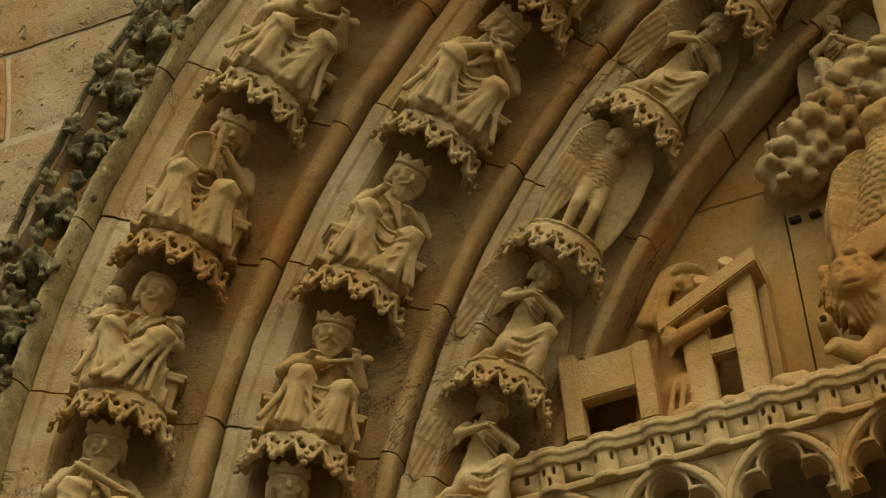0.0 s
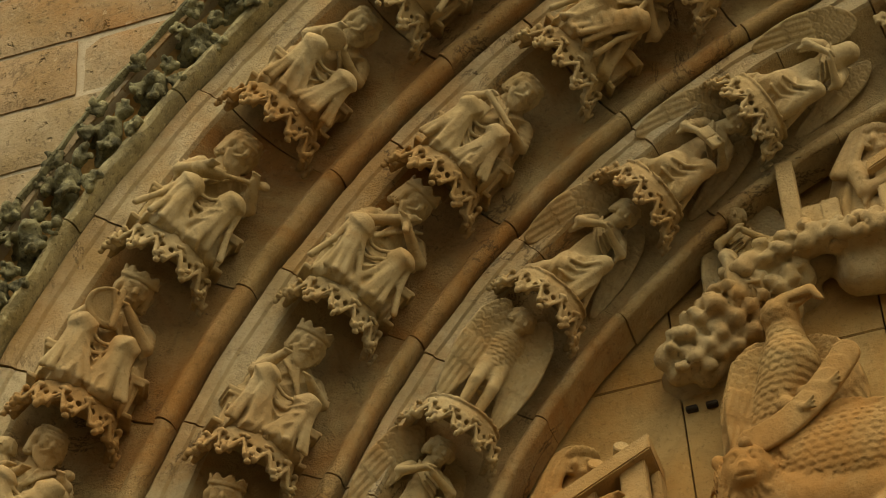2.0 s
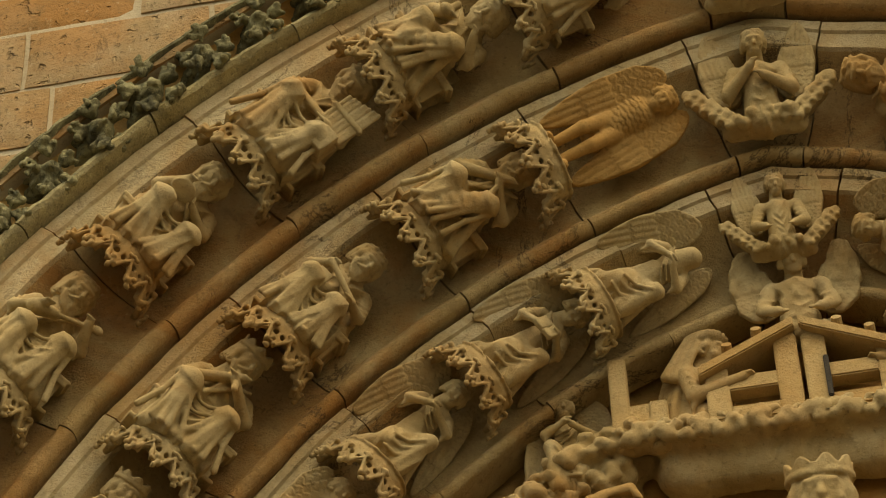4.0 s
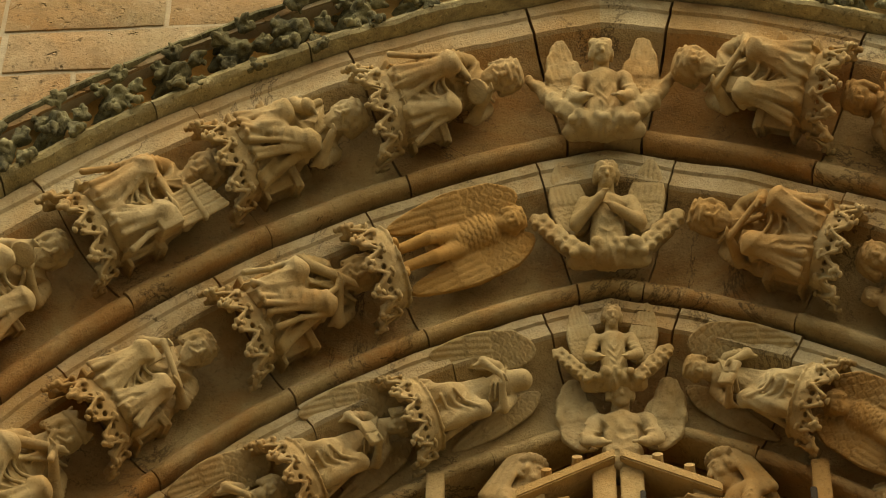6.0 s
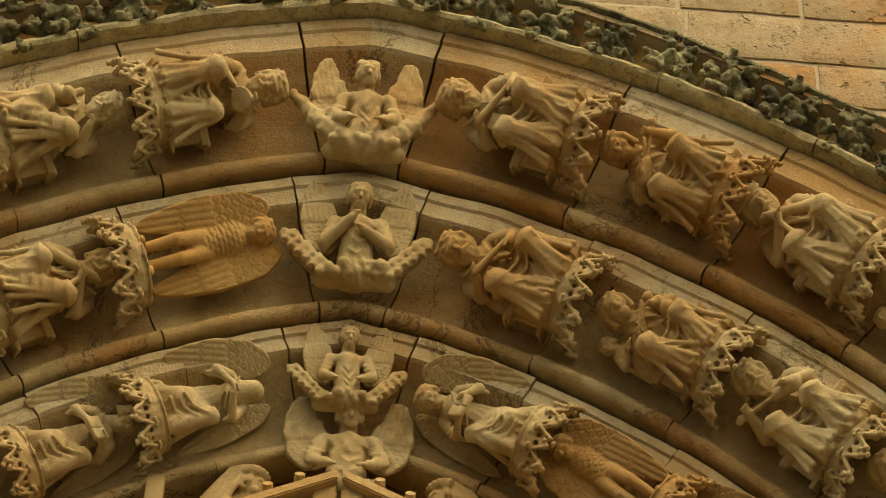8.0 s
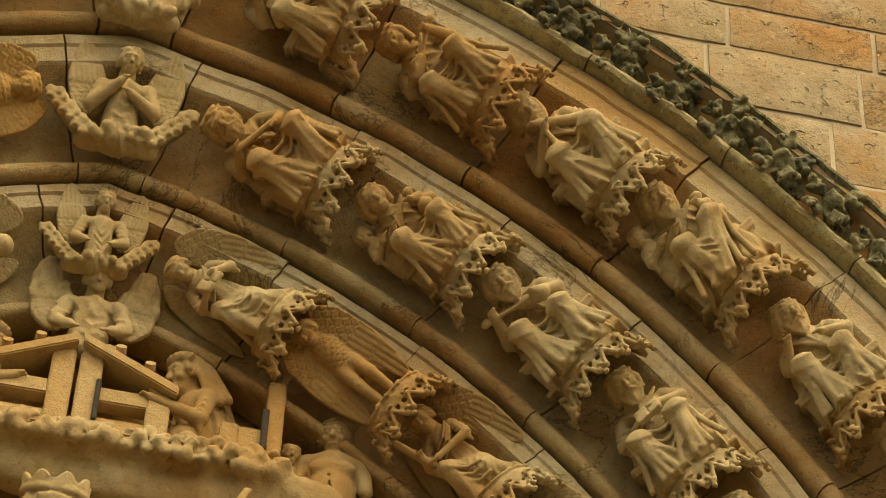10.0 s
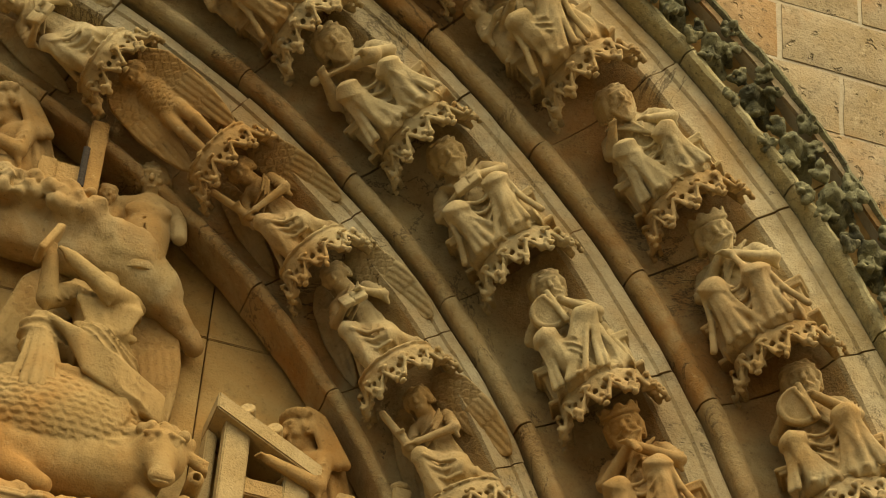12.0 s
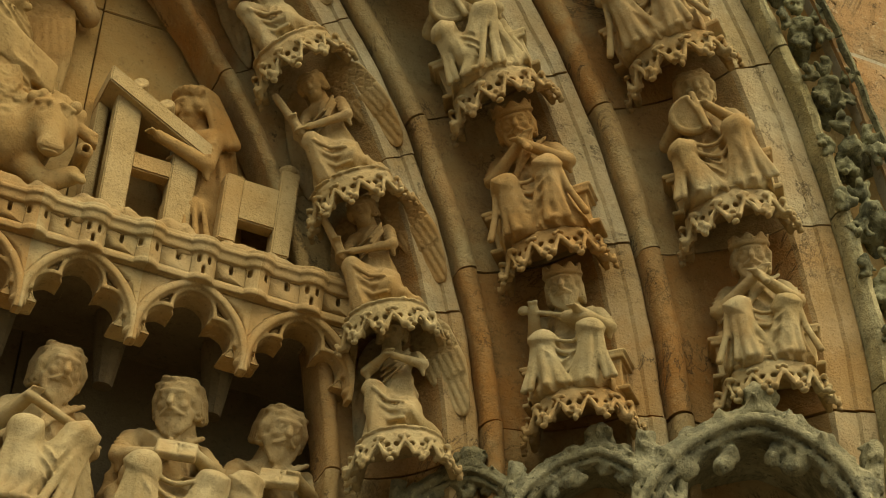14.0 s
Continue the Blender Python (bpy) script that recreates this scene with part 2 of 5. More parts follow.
def profile(w):
    """Section of an archivolt from its outer edge inwards: strip, hollow, roll. Pairs of (inward, depth)."""
    p = [(0.0, 0.24), (0.0, 0.012), (0.012, 0.0), (0.10 * w, 0.0), (0.115 * w, 0.010), (0.235 * w, 0.010), (0.255 * w, 0.022)]
    a, b, sag = (0.255 * w, 0.022), (0.86 * w, DEPTH - 0.006), 0.060
    ln = math.hypot(b[0] - a[0], b[1] - a[1])
    for k in range(1, 13):
        t = k / 12
        bow = sag * math.sin(math.pi * t) ** 0.8
        p.append((a[0] + (b[0] - a[0]) * t - bow * (b[1] - a[1]) / ln, a[1] + (b[1] - a[1]) * t + bow * (b[0] - a[0]) / ln))
    cr, cy, rr = 0.925 * w, DEPTH - 0.022, 0.054 * w
    for k in range(11):
        t = math.pi * (1.12 - 1.2 * k / 10)
        p.append((cr + rr * math.cos(t), cy - rr * math.sin(t)))
    p += [(0.974 * w, DEPTH + 0.01), (0.974 * w, 0.30)]
    return p


def sweep_piece(name, side, r_out, prof, y0, a0, a1, material, parent, steps=12, to_top=False, worn=1.0, strip=0):
    """One voussoir: the section swept from angle a0 to a1 on one side (to_top: up to the axis)."""
    verts, faces = [], []
    n = len(prof)
    for k in range(steps + 1):
        u = k / steps
        for w, d in prof:
            r = r_out - w
            end = top_angle(r) if to_top else a1
            p = on_arch(side, r, a0 + (end - a0) * u, y0 + d)
            verts.append(p + Vector(noise.noise_vector(p * 5)) * 0.005 * worn + Vector(noise.noise_vector(p * 19)) * 0.003 * worn)
    for k in range(steps):
        for i in range(n - 1):
            f = (k * n + i, k * n + i + 1, (k + 1) * n + i + 1, (k + 1) * n + i)
            faces.append(f if side < 0 else f[::-1])
    faces.append(tuple(range(n)) if side > 0 else tuple(range(n))[::-1])
    if not to_top:
        last = tuple(steps * n + i for i in range(n))
        faces.append(last[::-1] if side > 0 else last)
    ob = mesh_object(name, verts, faces, material, parent, True)
    ob.data.set_sharp_from_angle(angle=radians(38))
    if strip:                                      # the flat strip is bare pale stone, the hollow keeps its ochre wash
        ob.data.materials.append(PALE)
        for k in range(steps):
            for i in range(strip):
                ob.data.polygons[k * (n - 1) + i].material_index = 1
    return ob


def empty(name, label, category, kind="", group="", at=(0, 0, 0)):
    e = new(name)
    e.location = at
    e.empty_display_size = 0.05
    return tagged(e, label, category, group, kind)


# ---- ground and facade ----
bm = bmesh.new()
bmesh.ops.create_grid(bm, x_segments=8, y_segments=8, size=400)
me = bpy.data.meshes.new("ground")
bm.to_mesh(me)
bm.free()
me.materials.append(PAVING)
tagged(new("ground", me), "grey stone paving in front of the church", "ground", kind="structure")

# unseen plain walls added round the viewer to cut off low sky light
square = empty("sky_block_wall", "plain unseen walls added to cut off low sky light", "wall", "structure")
for x0, x1, y0, y1 in ((-15, 15, -10.5, -10), (-15.5, -15, -10, 5.5), (15, 15.5, -10, 5.5)):
    bm = bmesh.new()
    box(bm, (x1 - x0, y1 - y0, 6), Matrix.Translation(((x0 + x1) / 2, (y0 + y1) / 2, 3)), 0.05)
    part("house_front", bm, PAVING, square)

WALL_Y = 6.27


def hood_radius(x, z):
    return math.hypot(abs(x - X0) + C, z - Z0)


def facade():
    """The wall round the portal: mortar bed with the great arch cut out, and ashlar blocks on it."""
    r = 4.50
    wall = empty("wall_facade", "coursed ashlar limestone church facade round the portal", "wall", "structure")
    verts, faces = [], []
    arc = []
    for side in (-1, 1):
        pts = [on_arch(side, r, a, 0) for a in np.linspace(0, top_angle(r), 40)]
        arc += [(p.x, p.z) for p in (pts if side < 0 else pts[::-1])]
    arc = [(arc[0][0], 0.0)] + arc + [(arc[-1][0], 0.0)]
    outer = [((-14 if x < X0 else 14) if i in (0, len(arc) - 1) else (X0 + (x - X0) * 5), (z if i in (0, len(arc) - 1) else Z0 + (z - Z0) * 3.2)) for i, (x, z) in enumerate(arc)]
    for y in (WALL_Y + 0.002, WALL_Y + 1.2):
        verts += [(x, y, z) for x, z in arc] + [(x, y, z) for x, z in outer]
    n = len(arc)
    for i in range(n - 1):
        faces.append((i, i + 1, n + i + 1, n + i))
        faces.append((2 * n + i, 2 * n + n + i, 2 * n + n + i + 1, 2 * n + i + 1))
        faces.append((i, 2 * n + i, 2 * n + i + 1, i + 1))
    mesh_object("mortar_bed", verts, faces, MORTAR, wall)
    rng = random.Random(4)
    z, rows = 6.05, []
    levels = [6.05, 6.42, 6.78, 7.16, 7.515, 7.885, 8.16, 8.43, 8.725, 9.02, 9.244, 9.50, 9.80, 10.1]
    for z0, z1 in zip(levels, levels[1:]):
        for side in (-1, 1):
            x = 0.2 + rng.uniform(0, 0.4)
            while x < 5.2:
                w = rng.uniform(0.42, 0.85)
                xa, xb = X0 + side * x, X0 + side * (x + w)
                x += w
                far = max(hood_radius(xx, zz) for xx in (xa, xb) for zz in (z0, z1))
                if far < 4.46 or far > 7.2:
                    continue
                block(wall, min(xa, xb), max(xa, xb), z0, z1, rng)
    return wall


def block(wall, xa, xb, z0, z1, rng):
    """One ashlar block with a worn, uneven face; cut back where the arch passes."""
    g = 0.007 + rng.uniform(0, 0.004)
    nx, nz = 10, 6
    proud = rng.uniform(0.0, 0.010)
    verts = []
    for j in range(nz + 1):
        for i in range(nx + 1):
            x, z = xa + g + (xb - xa - 2 * g) * i / nx, z0 + g + (z1 - z0 - 2 * g) * j / nz
            edge = i in (0, nx) or j in (0, nz)
            y = WALL_Y - proud - (-0.004 if edge else 0.004 + 0.007 * noise.noise((x * 7, z * 7, 3)) + 0.004 * noise.noise((x * 23, z * 23, 5)))
            x, z = x + 0.006 * noise.noise((x * 9, z * 9, 8)), z + 0.006 * noise.noise((x * 9, z * 9, 11))
            r = hood_radius(x, z)
            if r < 4.5:
                s = 4.5 / r
                x, z = X0 + math.copysign(max(0.0, (abs(x - X0) + C) * s - C), x - X0), Z0 + (z - Z0) * s
            verts.append((x, y, z))
    k = len(verts)
    verts += [(x, WALL_Y + 0.02, z) for x, y, z in verts]
    w = nx + 1
    faces = [(j * w + i, j * w + i + 1, (j + 1) * w + i + 1, (j + 1) * w + i) for j in range(nz) for i in range(nx)]
    rim = [i for i in range(w)] + [j * w + nx for j in range(1, nz + 1)] + [nz * w + i for i in range(nx - 1, -1, -1)] + [j * w for j in range(nz - 1, 0, -1)]
    faces += [(a, a + k, b + k, b) for a, b in zip(rim, rim[1:] + rim[:1])]
    mesh_object("stone_block", verts, faces, ASHLAR, wall, True).data.set_sharp_from_angle(angle=radians(40))


# ---- archivolts: three stepped orders of voussoirs ----
def archivolt(order, material, step, first):
    ro, ri = RAD[order]
    y0 = FRONT[order]
    ob = empty("archivolt_" + order, "moulded limestone %s archivolt with a hollow and a roll, ochre stains" % order, "arch", "structure")
    prof = profile(ro - ri)
    rng = random.Random(len(order))
    key = top_angle(ro) - {"outer": 3.6, "middle": 3.9, "inner": 4.4}[order]
    for side in (-1, 1):
        a = LOW
        nxt = first
        while a < key - 0.5:
            b = nxt + rng.uniform(-0.5, 0.5)
            if b > key - 3.0:
                b = key
            gap = rng.uniform(0.03, 0.07)
            dy, dr = rng.uniform(-0.004, 0.004), rng.uniform(-0.003, 0.003)
            sweep_piece("voussoir", side, ro - 0.004 + dr, prof, y0 + dy, a + gap, b - gap, material, ob, strip=6)
            a, nxt = b, b + step
        sweep_piece("keystone", side, ro - 0.004, prof, y0 + 0.002, key + 0.08, 0, material, ob, to_top=True, strip=6)
    return ob


archivolt("outer", WARM, 8.2, 10.2)
archivolt("middle", WARM, 9.4, 9.4)
archivolt("inner", WARM, 9.6, 7.6)


# ---- hood mould with leaf crockets ----
def hood():
    ob = empty("hood_mould", "lichen-blackened stone hood mould with a beaded inner rim", "moulding", "structure")
    inner = [(0.0, 0.14), (0.0, 0.02), (0.012, 0.002), (0.03, -0.004), (0.045, 0.004), (0.052, 0.022), (0.052, 0.14)]
    back = [(0.0, 0.2), (0.0, 0.028), (0.03, 0.055), (0.07, 0.075), (0.12, 0.07), (0.15, 0.05), (0.15, 0.2)]
    outer = [(0.0, 0.14), (0.0, 0.004), (0.006, -0.006), (0.016, -0.006), (0.022, 0.006), (0.022, 0.14)]
    for name, r0, prof in (("inner_rim", 4.362, inner), ("back_moulding", 4.51, back), ("outer_rim", 4.545, outer)):
        y = FRONT["outer"] - 0.06 - (0.03 if name == "outer_rim" else 0)
        for side in (-1, 1):
            edges = list(np.arange(LOW, 74, 7.9)) + [0]
            for k, (a, b) in enumerate(zip(edges, edges[1:])):
                top = b == 0
                sweep_piece(name, side, r0, prof, y, a + 0.04, b - 0.04, {"inner_rim": MOSSY, "back_moulding": ORANGE, "outer_rim": CRUST}[name], ob, steps=22, to_top=top, worn=2.2)
    return ob


hood()
facade()


# ---- carved figures ----
def turn(rx=0.0, ry=0.0, rz=0.0):
    return np.array(Euler((radians(rx), radians(ry), radians(rz))).to_matrix())


def head_shape(cl, c, seed, tilt=(0, 0), hair=0.8, beard=True, crown=False, veil=False, size=1.0):
    """Head with face, hair, beard, crown or veil; tilt turns the face sideways and down."""
    s = size
    rng = random.Random(seed * 7 + 1)
    m = turn(tilt[1] - 12, 0, tilt[0])
    P = lambda x, y, z: tuple(np.array(c) + s * (m @ np.array((x, y, z))))
    cl.stroke([P(0, -0.025, -0.15), P(0, 0, -0.03)], 0.058 * s, 0.046 * s, k=0.02)
    cl.dab(P(0, 0.010, 0.006), 0.066 * s, 0.012)
    cl.stroke([P(0, 0.030, 0.0), P(0, 0.040, -0.058)], 0.052 * s, 0.038 * s, 0.012)
    cl.stroke([P(-0.034, 0.066, 0.026), P(0, 0.074, 0.028), P(0.034, 0.066, 0.026)], 0.010 * s, k=0.006)
    for e in (-1, 1):
        cl.dab(P(e * 0.026, 0.084, 0.008), (0.017 * s, 0.017 * s, 0.011 * s), 0.004, True)
        cl.dab(P(e * 0.026, 0.068, 0.006), 0.011 * s, 0.002)
        cl.dab(P(e * 0.034, 0.056, -0.022), 0.019 * s, 0.010)
    cl.stroke([P(0, 0.074, 0.018), P(0, 0.092, -0.016)], 0.007 * s, 0.013 * s, 0.004)
    cl.stroke([P(-0.014, 0.076, -0.051), P(0.014, 0.076, -0.051)], 0.008 * s, k=0.003)
    if hair:
        cl.dab(P(0, -0.020, 0.024), (0.074 * s, 0.068 * s, 0.068 * s), 0.006)
        for e in (-1, 1):                          # rows of locks falling past the ears
            for k in range(4):
                y = 0.026 - 0.026 * k
                top, low = P(e * (0.044 + 0.004 * k), y, 0.052), P(e * 0.062, y - 0.010, -0.058 * hair - rng.uniform(0, 0.02))
                mid = P(e * (0.064 + rng.uniform(-0.004, 0.006)), y + 0.002, 0.0)
                cl.stroke([top, mid, low], 0.015 * s, 0.018 * s, 0.004)
                cl.dab(low, 0.019 * s, 0.003)
                cl.dab(tuple(np.array(low) + 0.014 * s * (m @ np.array((e * 0.7, 0.7, 0)))), 0.007 * s, 0.003, True)
        for k in range(16):                        # curls over the brow and crown
            a = 2 * math.pi * k / 16
            ring = 0.060 if k % 2 else 0.044
            cl.dab(P(ring * math.cos(a), -0.012 + ring * math.sin(a), 0.054 + (0.022 if ring < 0.05 else 0.0) + rng.uniform(-0.008, 0.002)), (0.020 * s, 0.018 * s, 0.013 * s), 0.010)
    if beard:
        for k in range(5):
            x = (k - 2) * 0.018
            cl.stroke([P(x * 1.3, 0.058 - abs(x) * 0.4, -0.046), P(x * 1.1 + 0.004 * math.sin(seed + k), 0.070 - abs(x) * 0.5, -0.085), P(x * 0.7, 0.070, -0.135 + abs(x) * 0.6)], 0.019 * s, 0.011 * s, 0.004)
        for e in (-1, 1):
            cl.stroke([P(0.004 * e, 0.086, -0.034), P(e * 0.034, 0.070, -0.054)], 0.008 * s, 0.006 * s, 0.003)
    if crown:
        u = cl.local(P(0, -0.008, 0.058), m)
        ang = np.arctan2(u[1], u[0])
        rr = np.sqrt(u[0] ** 2 + u[1] ** 2)
        top = (0.020 + 0.024 * np.abs(np.cos(ang * 4 + seed)) ** 1.5) * s
        cl.add(np.maximum(np.abs(rr - (0.070 + 0.12 * np.clip(u[2], 0, 0.05)) * s) - 0.008 * s, np.maximum(-u[2] - 0.012 * s, u[2] - top)), 0.002)
        cl.add(np.maximum(np.abs(rr - 0.074 * s) - 0.010 * s, np.abs(u[2] + 0.004 * s) - 0.009 * s), 0.003)
    if veil:
        cl.dab(P(0, -0.026, 0.030), (0.078 * s, 0.070 * s, 0.070 * s), 0.006)
        for k in range(9):                         # coiled band round the brow
            a0, a1 = math.pi * (0.02 + 0.96 * k / 9), math.pi * (0.02 + 0.96 * (k + 1) / 9)
            cl.stroke([P(0.074 * math.cos(a0), 0.000 + 0.058 * math.sin(a0), 0.036 + 0.02 * math.sin(a0)), P(0.076 * math.cos(a1), 0.004 + 0.058 * math.sin(a1), 0.052 + 0.02 * math.sin(a1))], 0.014 * s, k=0.003)
        for e in (-1, 1):                          # the cloth falls in pleats behind the ears
            for k in range(3):
                cl.stroke([P(e * 0.060, -0.008 - 0.028 * k, 0.040), P(e * 0.086, -0.012 - 0.030 * k, -0.05), P(e * (0.098 + 0.012 * k), -0.02 - 0.03 * k, -0.17)], 0.016 * s, 0.022 * s, 0.006)


def folds(cl, seed, amp, f=94.0, sp=0.12):
    """Relief of drapery: long pleats down the shins, hanging loops between the knees, slanting pleats over the chest."""
    ph = seed * 2.1
    bend = 0.022 * np.sin(cl.z * 8 + ph) + 0.012 * np.sin(cl.x * 9 + cl.z * 6 + ph * 1.7)
    ridge = lambda u: 1 - np.abs(np.sin(u)) ** 0.75
    side = np.abs(cl.x + 0.05 * np.sin(ph) + 0.02 * np.sin(cl.z * 14 + ph))
    shin = ridge((cl.x + bend * 0.8 + (0.10 + 0.25 * np.sin(ph)) * cl.z * np.sign(cl.x)) * f * 0.44)
    loop = ridge((cl.z * (0.9 + 0.3 * np.sin(ph)) - (1.2 + 0.5 * np.cos(ph)) * side + 0.8 * bend) * f * 0.36)
    inner = np.clip((sp * 0.72 - side) / 0.035, 0, 1) * np.clip((cl.z - 0.07) / 0.06, 0, 1)
    leg = np.clip(1.2 - np.abs(side - sp) / 0.045, 0, 0.6)          # cloth drawn smooth over the shin
    skirt = loop * inner + (0.8 * leg + (1 - leg) * shin) * (1 - inner)
    lap = ridge((cl.x * 0.9 * np.cos(ph) + cl.z * 0.7 + 0.5 * cl.y + 1.4 * bend) * f * 0.34)
    chest = ridge((cl.z * 0.55 + cl.x * (0.75 if seed % 2 else -0.75) + bend * 0.6) * f * 0.45)
    lo = np.clip((0.36 - cl.z) / 0.07, 0, 1)
    hi = np.clip((cl.z - 0.48) / 0.07, 0, 1)
    mid = np.clip(1 - lo - hi, 0, 1)
    return amp * (0.80 - (skirt * lo + (lap * 0.5 + 0.35) * mid + (chest * 0.8 + 0.1) * hi))


def sleeve(cl, a, b, c, seed, r=0.045):
    """Arm from shoulder a over elbow b to hand c, with ring folds in the crook."""
    a, b, c = np.array(a, float), np.array(b, float), np.array(c, float)
    cl.stroke([tuple(a), tuple(b)], r * 1.12, r, 0.014)
    cl.stroke([tuple(b), tuple(c)], r * 1.0, r * 0.66, 0.010)
    d = (c - b) / np.linalg.norm(c - b)
    u = (b - a) / np.linalg.norm(b - a)
    for k in range(3):                             # creases
        q = a + (b - a) * (0.35 + 0.25 * k)
        side = np.cross(u, (0, 1, 0.3))
        cl.stroke([tuple(q - side * r + np.array((0, r * 0.6, 0))), tuple(q + u * 0.02 + np.array((0, r * 1.08, 0))), tuple(q + side * r + np.array((0, r * 0.6, 0)))], 0.009, k=0.004)
    cl.stroke([tuple(b + d * 0.01), tuple(b + np.array((0, -0.01, -0.075)))], r * 0.7, 0.012, 0.010)
    h = c + d * 0.022
    cl.dab(tuple(h), 0.028, 0.006)
    for k in (-1, 0, 1, 2):
        cl.stroke([tuple(h + np.array((k * 0.011 - 0.005, 0.004, 0.004 * k))), tuple(h + d * 0.042 + np.array((k * 0.014 - 0.006, 0.010, 0)))], 0.0095, k=0.002)


def held_thing(cl, kind, seed):
    """What the figure holds before its chest; returns the two hands."""
    fl = 1 if seed % 2 else -1
    if kind == "harp":
        m = turn(70, 20 * fl, 0)
        c = (0.05 * fl, 0.20, 0.62)
        cl.add(np.maximum(cl.disc(c, 0.135, 0.028, m), -cl.local((c[0] - 0.04 * fl, c[1], c[2]), m)[0] * fl), 0.004)
        cl.cut(np.maximum(cl.disc((c[0], c[1] + 0.03, c[2]), 0.105, 0.012, m), -cl.local((c[0] - 0.015 * fl, c[1], c[2]), m)[0] * fl), 0.003)
        cl.add(cl.rod((c[0] - 0.05 * fl, 0.21, 0.50), (c[0] - 0.02 * fl, 0.21, 0.77), 0.020), 0.004)
        return (0.10 * fl, 0.19, 0.70), (-0.05 * fl, 0.17, 0.66)
    if kind in ("fiddle", "lute"):
        a, b = np.array((-0.12 * fl, 0.17, 0.54)), np.array((0.22 * fl, 0.16, 0.70))
        d = (b - a) / np.linalg.norm(b - a)
        cl.add(cl.rod(tuple(a), tuple(a + d * 0.11), 0.055, 0.040), 0.008)
        cl.cut(cl.ball(tuple(a + d * 0.05 + np.array((0, 0.075, 0))), 0.030), 0.003)
        cl.add(cl.rod(tuple(a + d * 0.1), tuple(b), 0.018, 0.015), 0.004)
        cl.add(cl.ball(tuple(b), (0.035, 0.024, 0.035)), 0.006)
        return tuple(a + np.array((0.02 * fl, 0.04, 0.04))), tuple(b - d * 0.06)
    if kind == "book":
        m = turn(35, 0, 12 * fl)
        cl.add(cl.slab((0.0, 0.20, 0.54), (0.085, 0.022, 0.075), m), 0.003)
        cl.cut(cl.slab((0.0, 0.225, 0.545), (0.004, 0.02, 0.07), m), 0.003)
        return (0.09, 0.16, 0.52), (-0.09, 0.17, 0.56)
    if kind == "drum":
        m = turn(55, 12 * fl, 0)
        cl.add(cl.disc((0.07 * fl, 0.19, 0.60), 0.082, 0.034, m), 0.004)
        return (0.10 * fl, 0.22, 0.66), (-0.06 * fl, 0.15, 0.56)
    if kind == "pipe":
        cl.add(cl.rod((0.0, 0.12, 0.78), (0.05 * fl, 0.24, 0.58), 0.014, 0.022), 0.003)
        return (0.03 * fl, 0.18, 0.66), (0.02 * fl, 0.15, 0.71)
    if kind == "trumpet":
        cl.add(cl.rod((0.0, 0.10, 0.80), (0.06 * fl, 0.22, 0.48), 0.014, 0.020), 0.003)
        cl.add(cl.rod((0.06 * fl, 0.22, 0.48), (0.075 * fl, 0.245, 0.40), 0.022, 0.055), 0.004)
        return (0.03 * fl, 0.16, 0.64), (0.02 * fl, 0.14, 0.72)
    if kind == "scroll":
        cl.add(cl.rod((-0.15, 0.19, 0.50), (0.13, 0.20, 0.62), 0.024), 0.004)
        cl.add(cl.slab((0.10 * fl, 0.19, 0.45), (0.05, 0.014, 0.10), turn(10, 0, 0)), 0.004)
        return (0.13, 0.17, 0.62), (-0.14, 0.17, 0.50)
    if kind == "organ":
        cl.add(cl.slab((0.20 * fl, 0.18, 0.36), (0.05, 0.10, 0.09)), 0.004)
        for k in range(7):
            cl.add(cl.rod((0.08 * fl + k * 0.030 * fl, 0.20, 0.44), (0.08 * fl + k * 0.030 * fl, 0.20, 0.74 + 0.012 * k), 0.0155), 0.001)
        cl.add(cl.slab((0.17 * fl, 0.20, 0.62), (0.12, 0.024, 0.018)), 0.003)
        return (0.12 * fl, 0.22, 0.46), (-0.08, 0.16, 0.50)
    if kind == "bowl":
        cl.add(cl.ball((0.12 * fl, 0.18, 0.58), (0.06, 0.06, 0.05)), 0.005)
        cl.add(cl.rod((0.12 * fl, 0.18, 0.62), (0.12 * fl, 0.18, 0.68), 0.026), 0.006)
        return (0.10 * fl, 0.18, 0.58), (-0.10 * fl, 0.17, 0.64)
    if kind == "write":
        return (0.06, 0.28, 0.63), (-0.07, 0.26, 0.65)
    if kind == "gift":
        for k in range(3):
            cl.add(cl.ball((0.16 * fl, 0.12, 0.50 + 0.09 * k), 0.055 - 0.008 * k), 0.015)
        return (0.14 * fl, 0.15, 0.60), (-0.10 * fl, 0.17, 0.56)
    return (0.12, 0.16, 0.60 + 0.05 * fl), (-0.10, 0.17, 0.57)


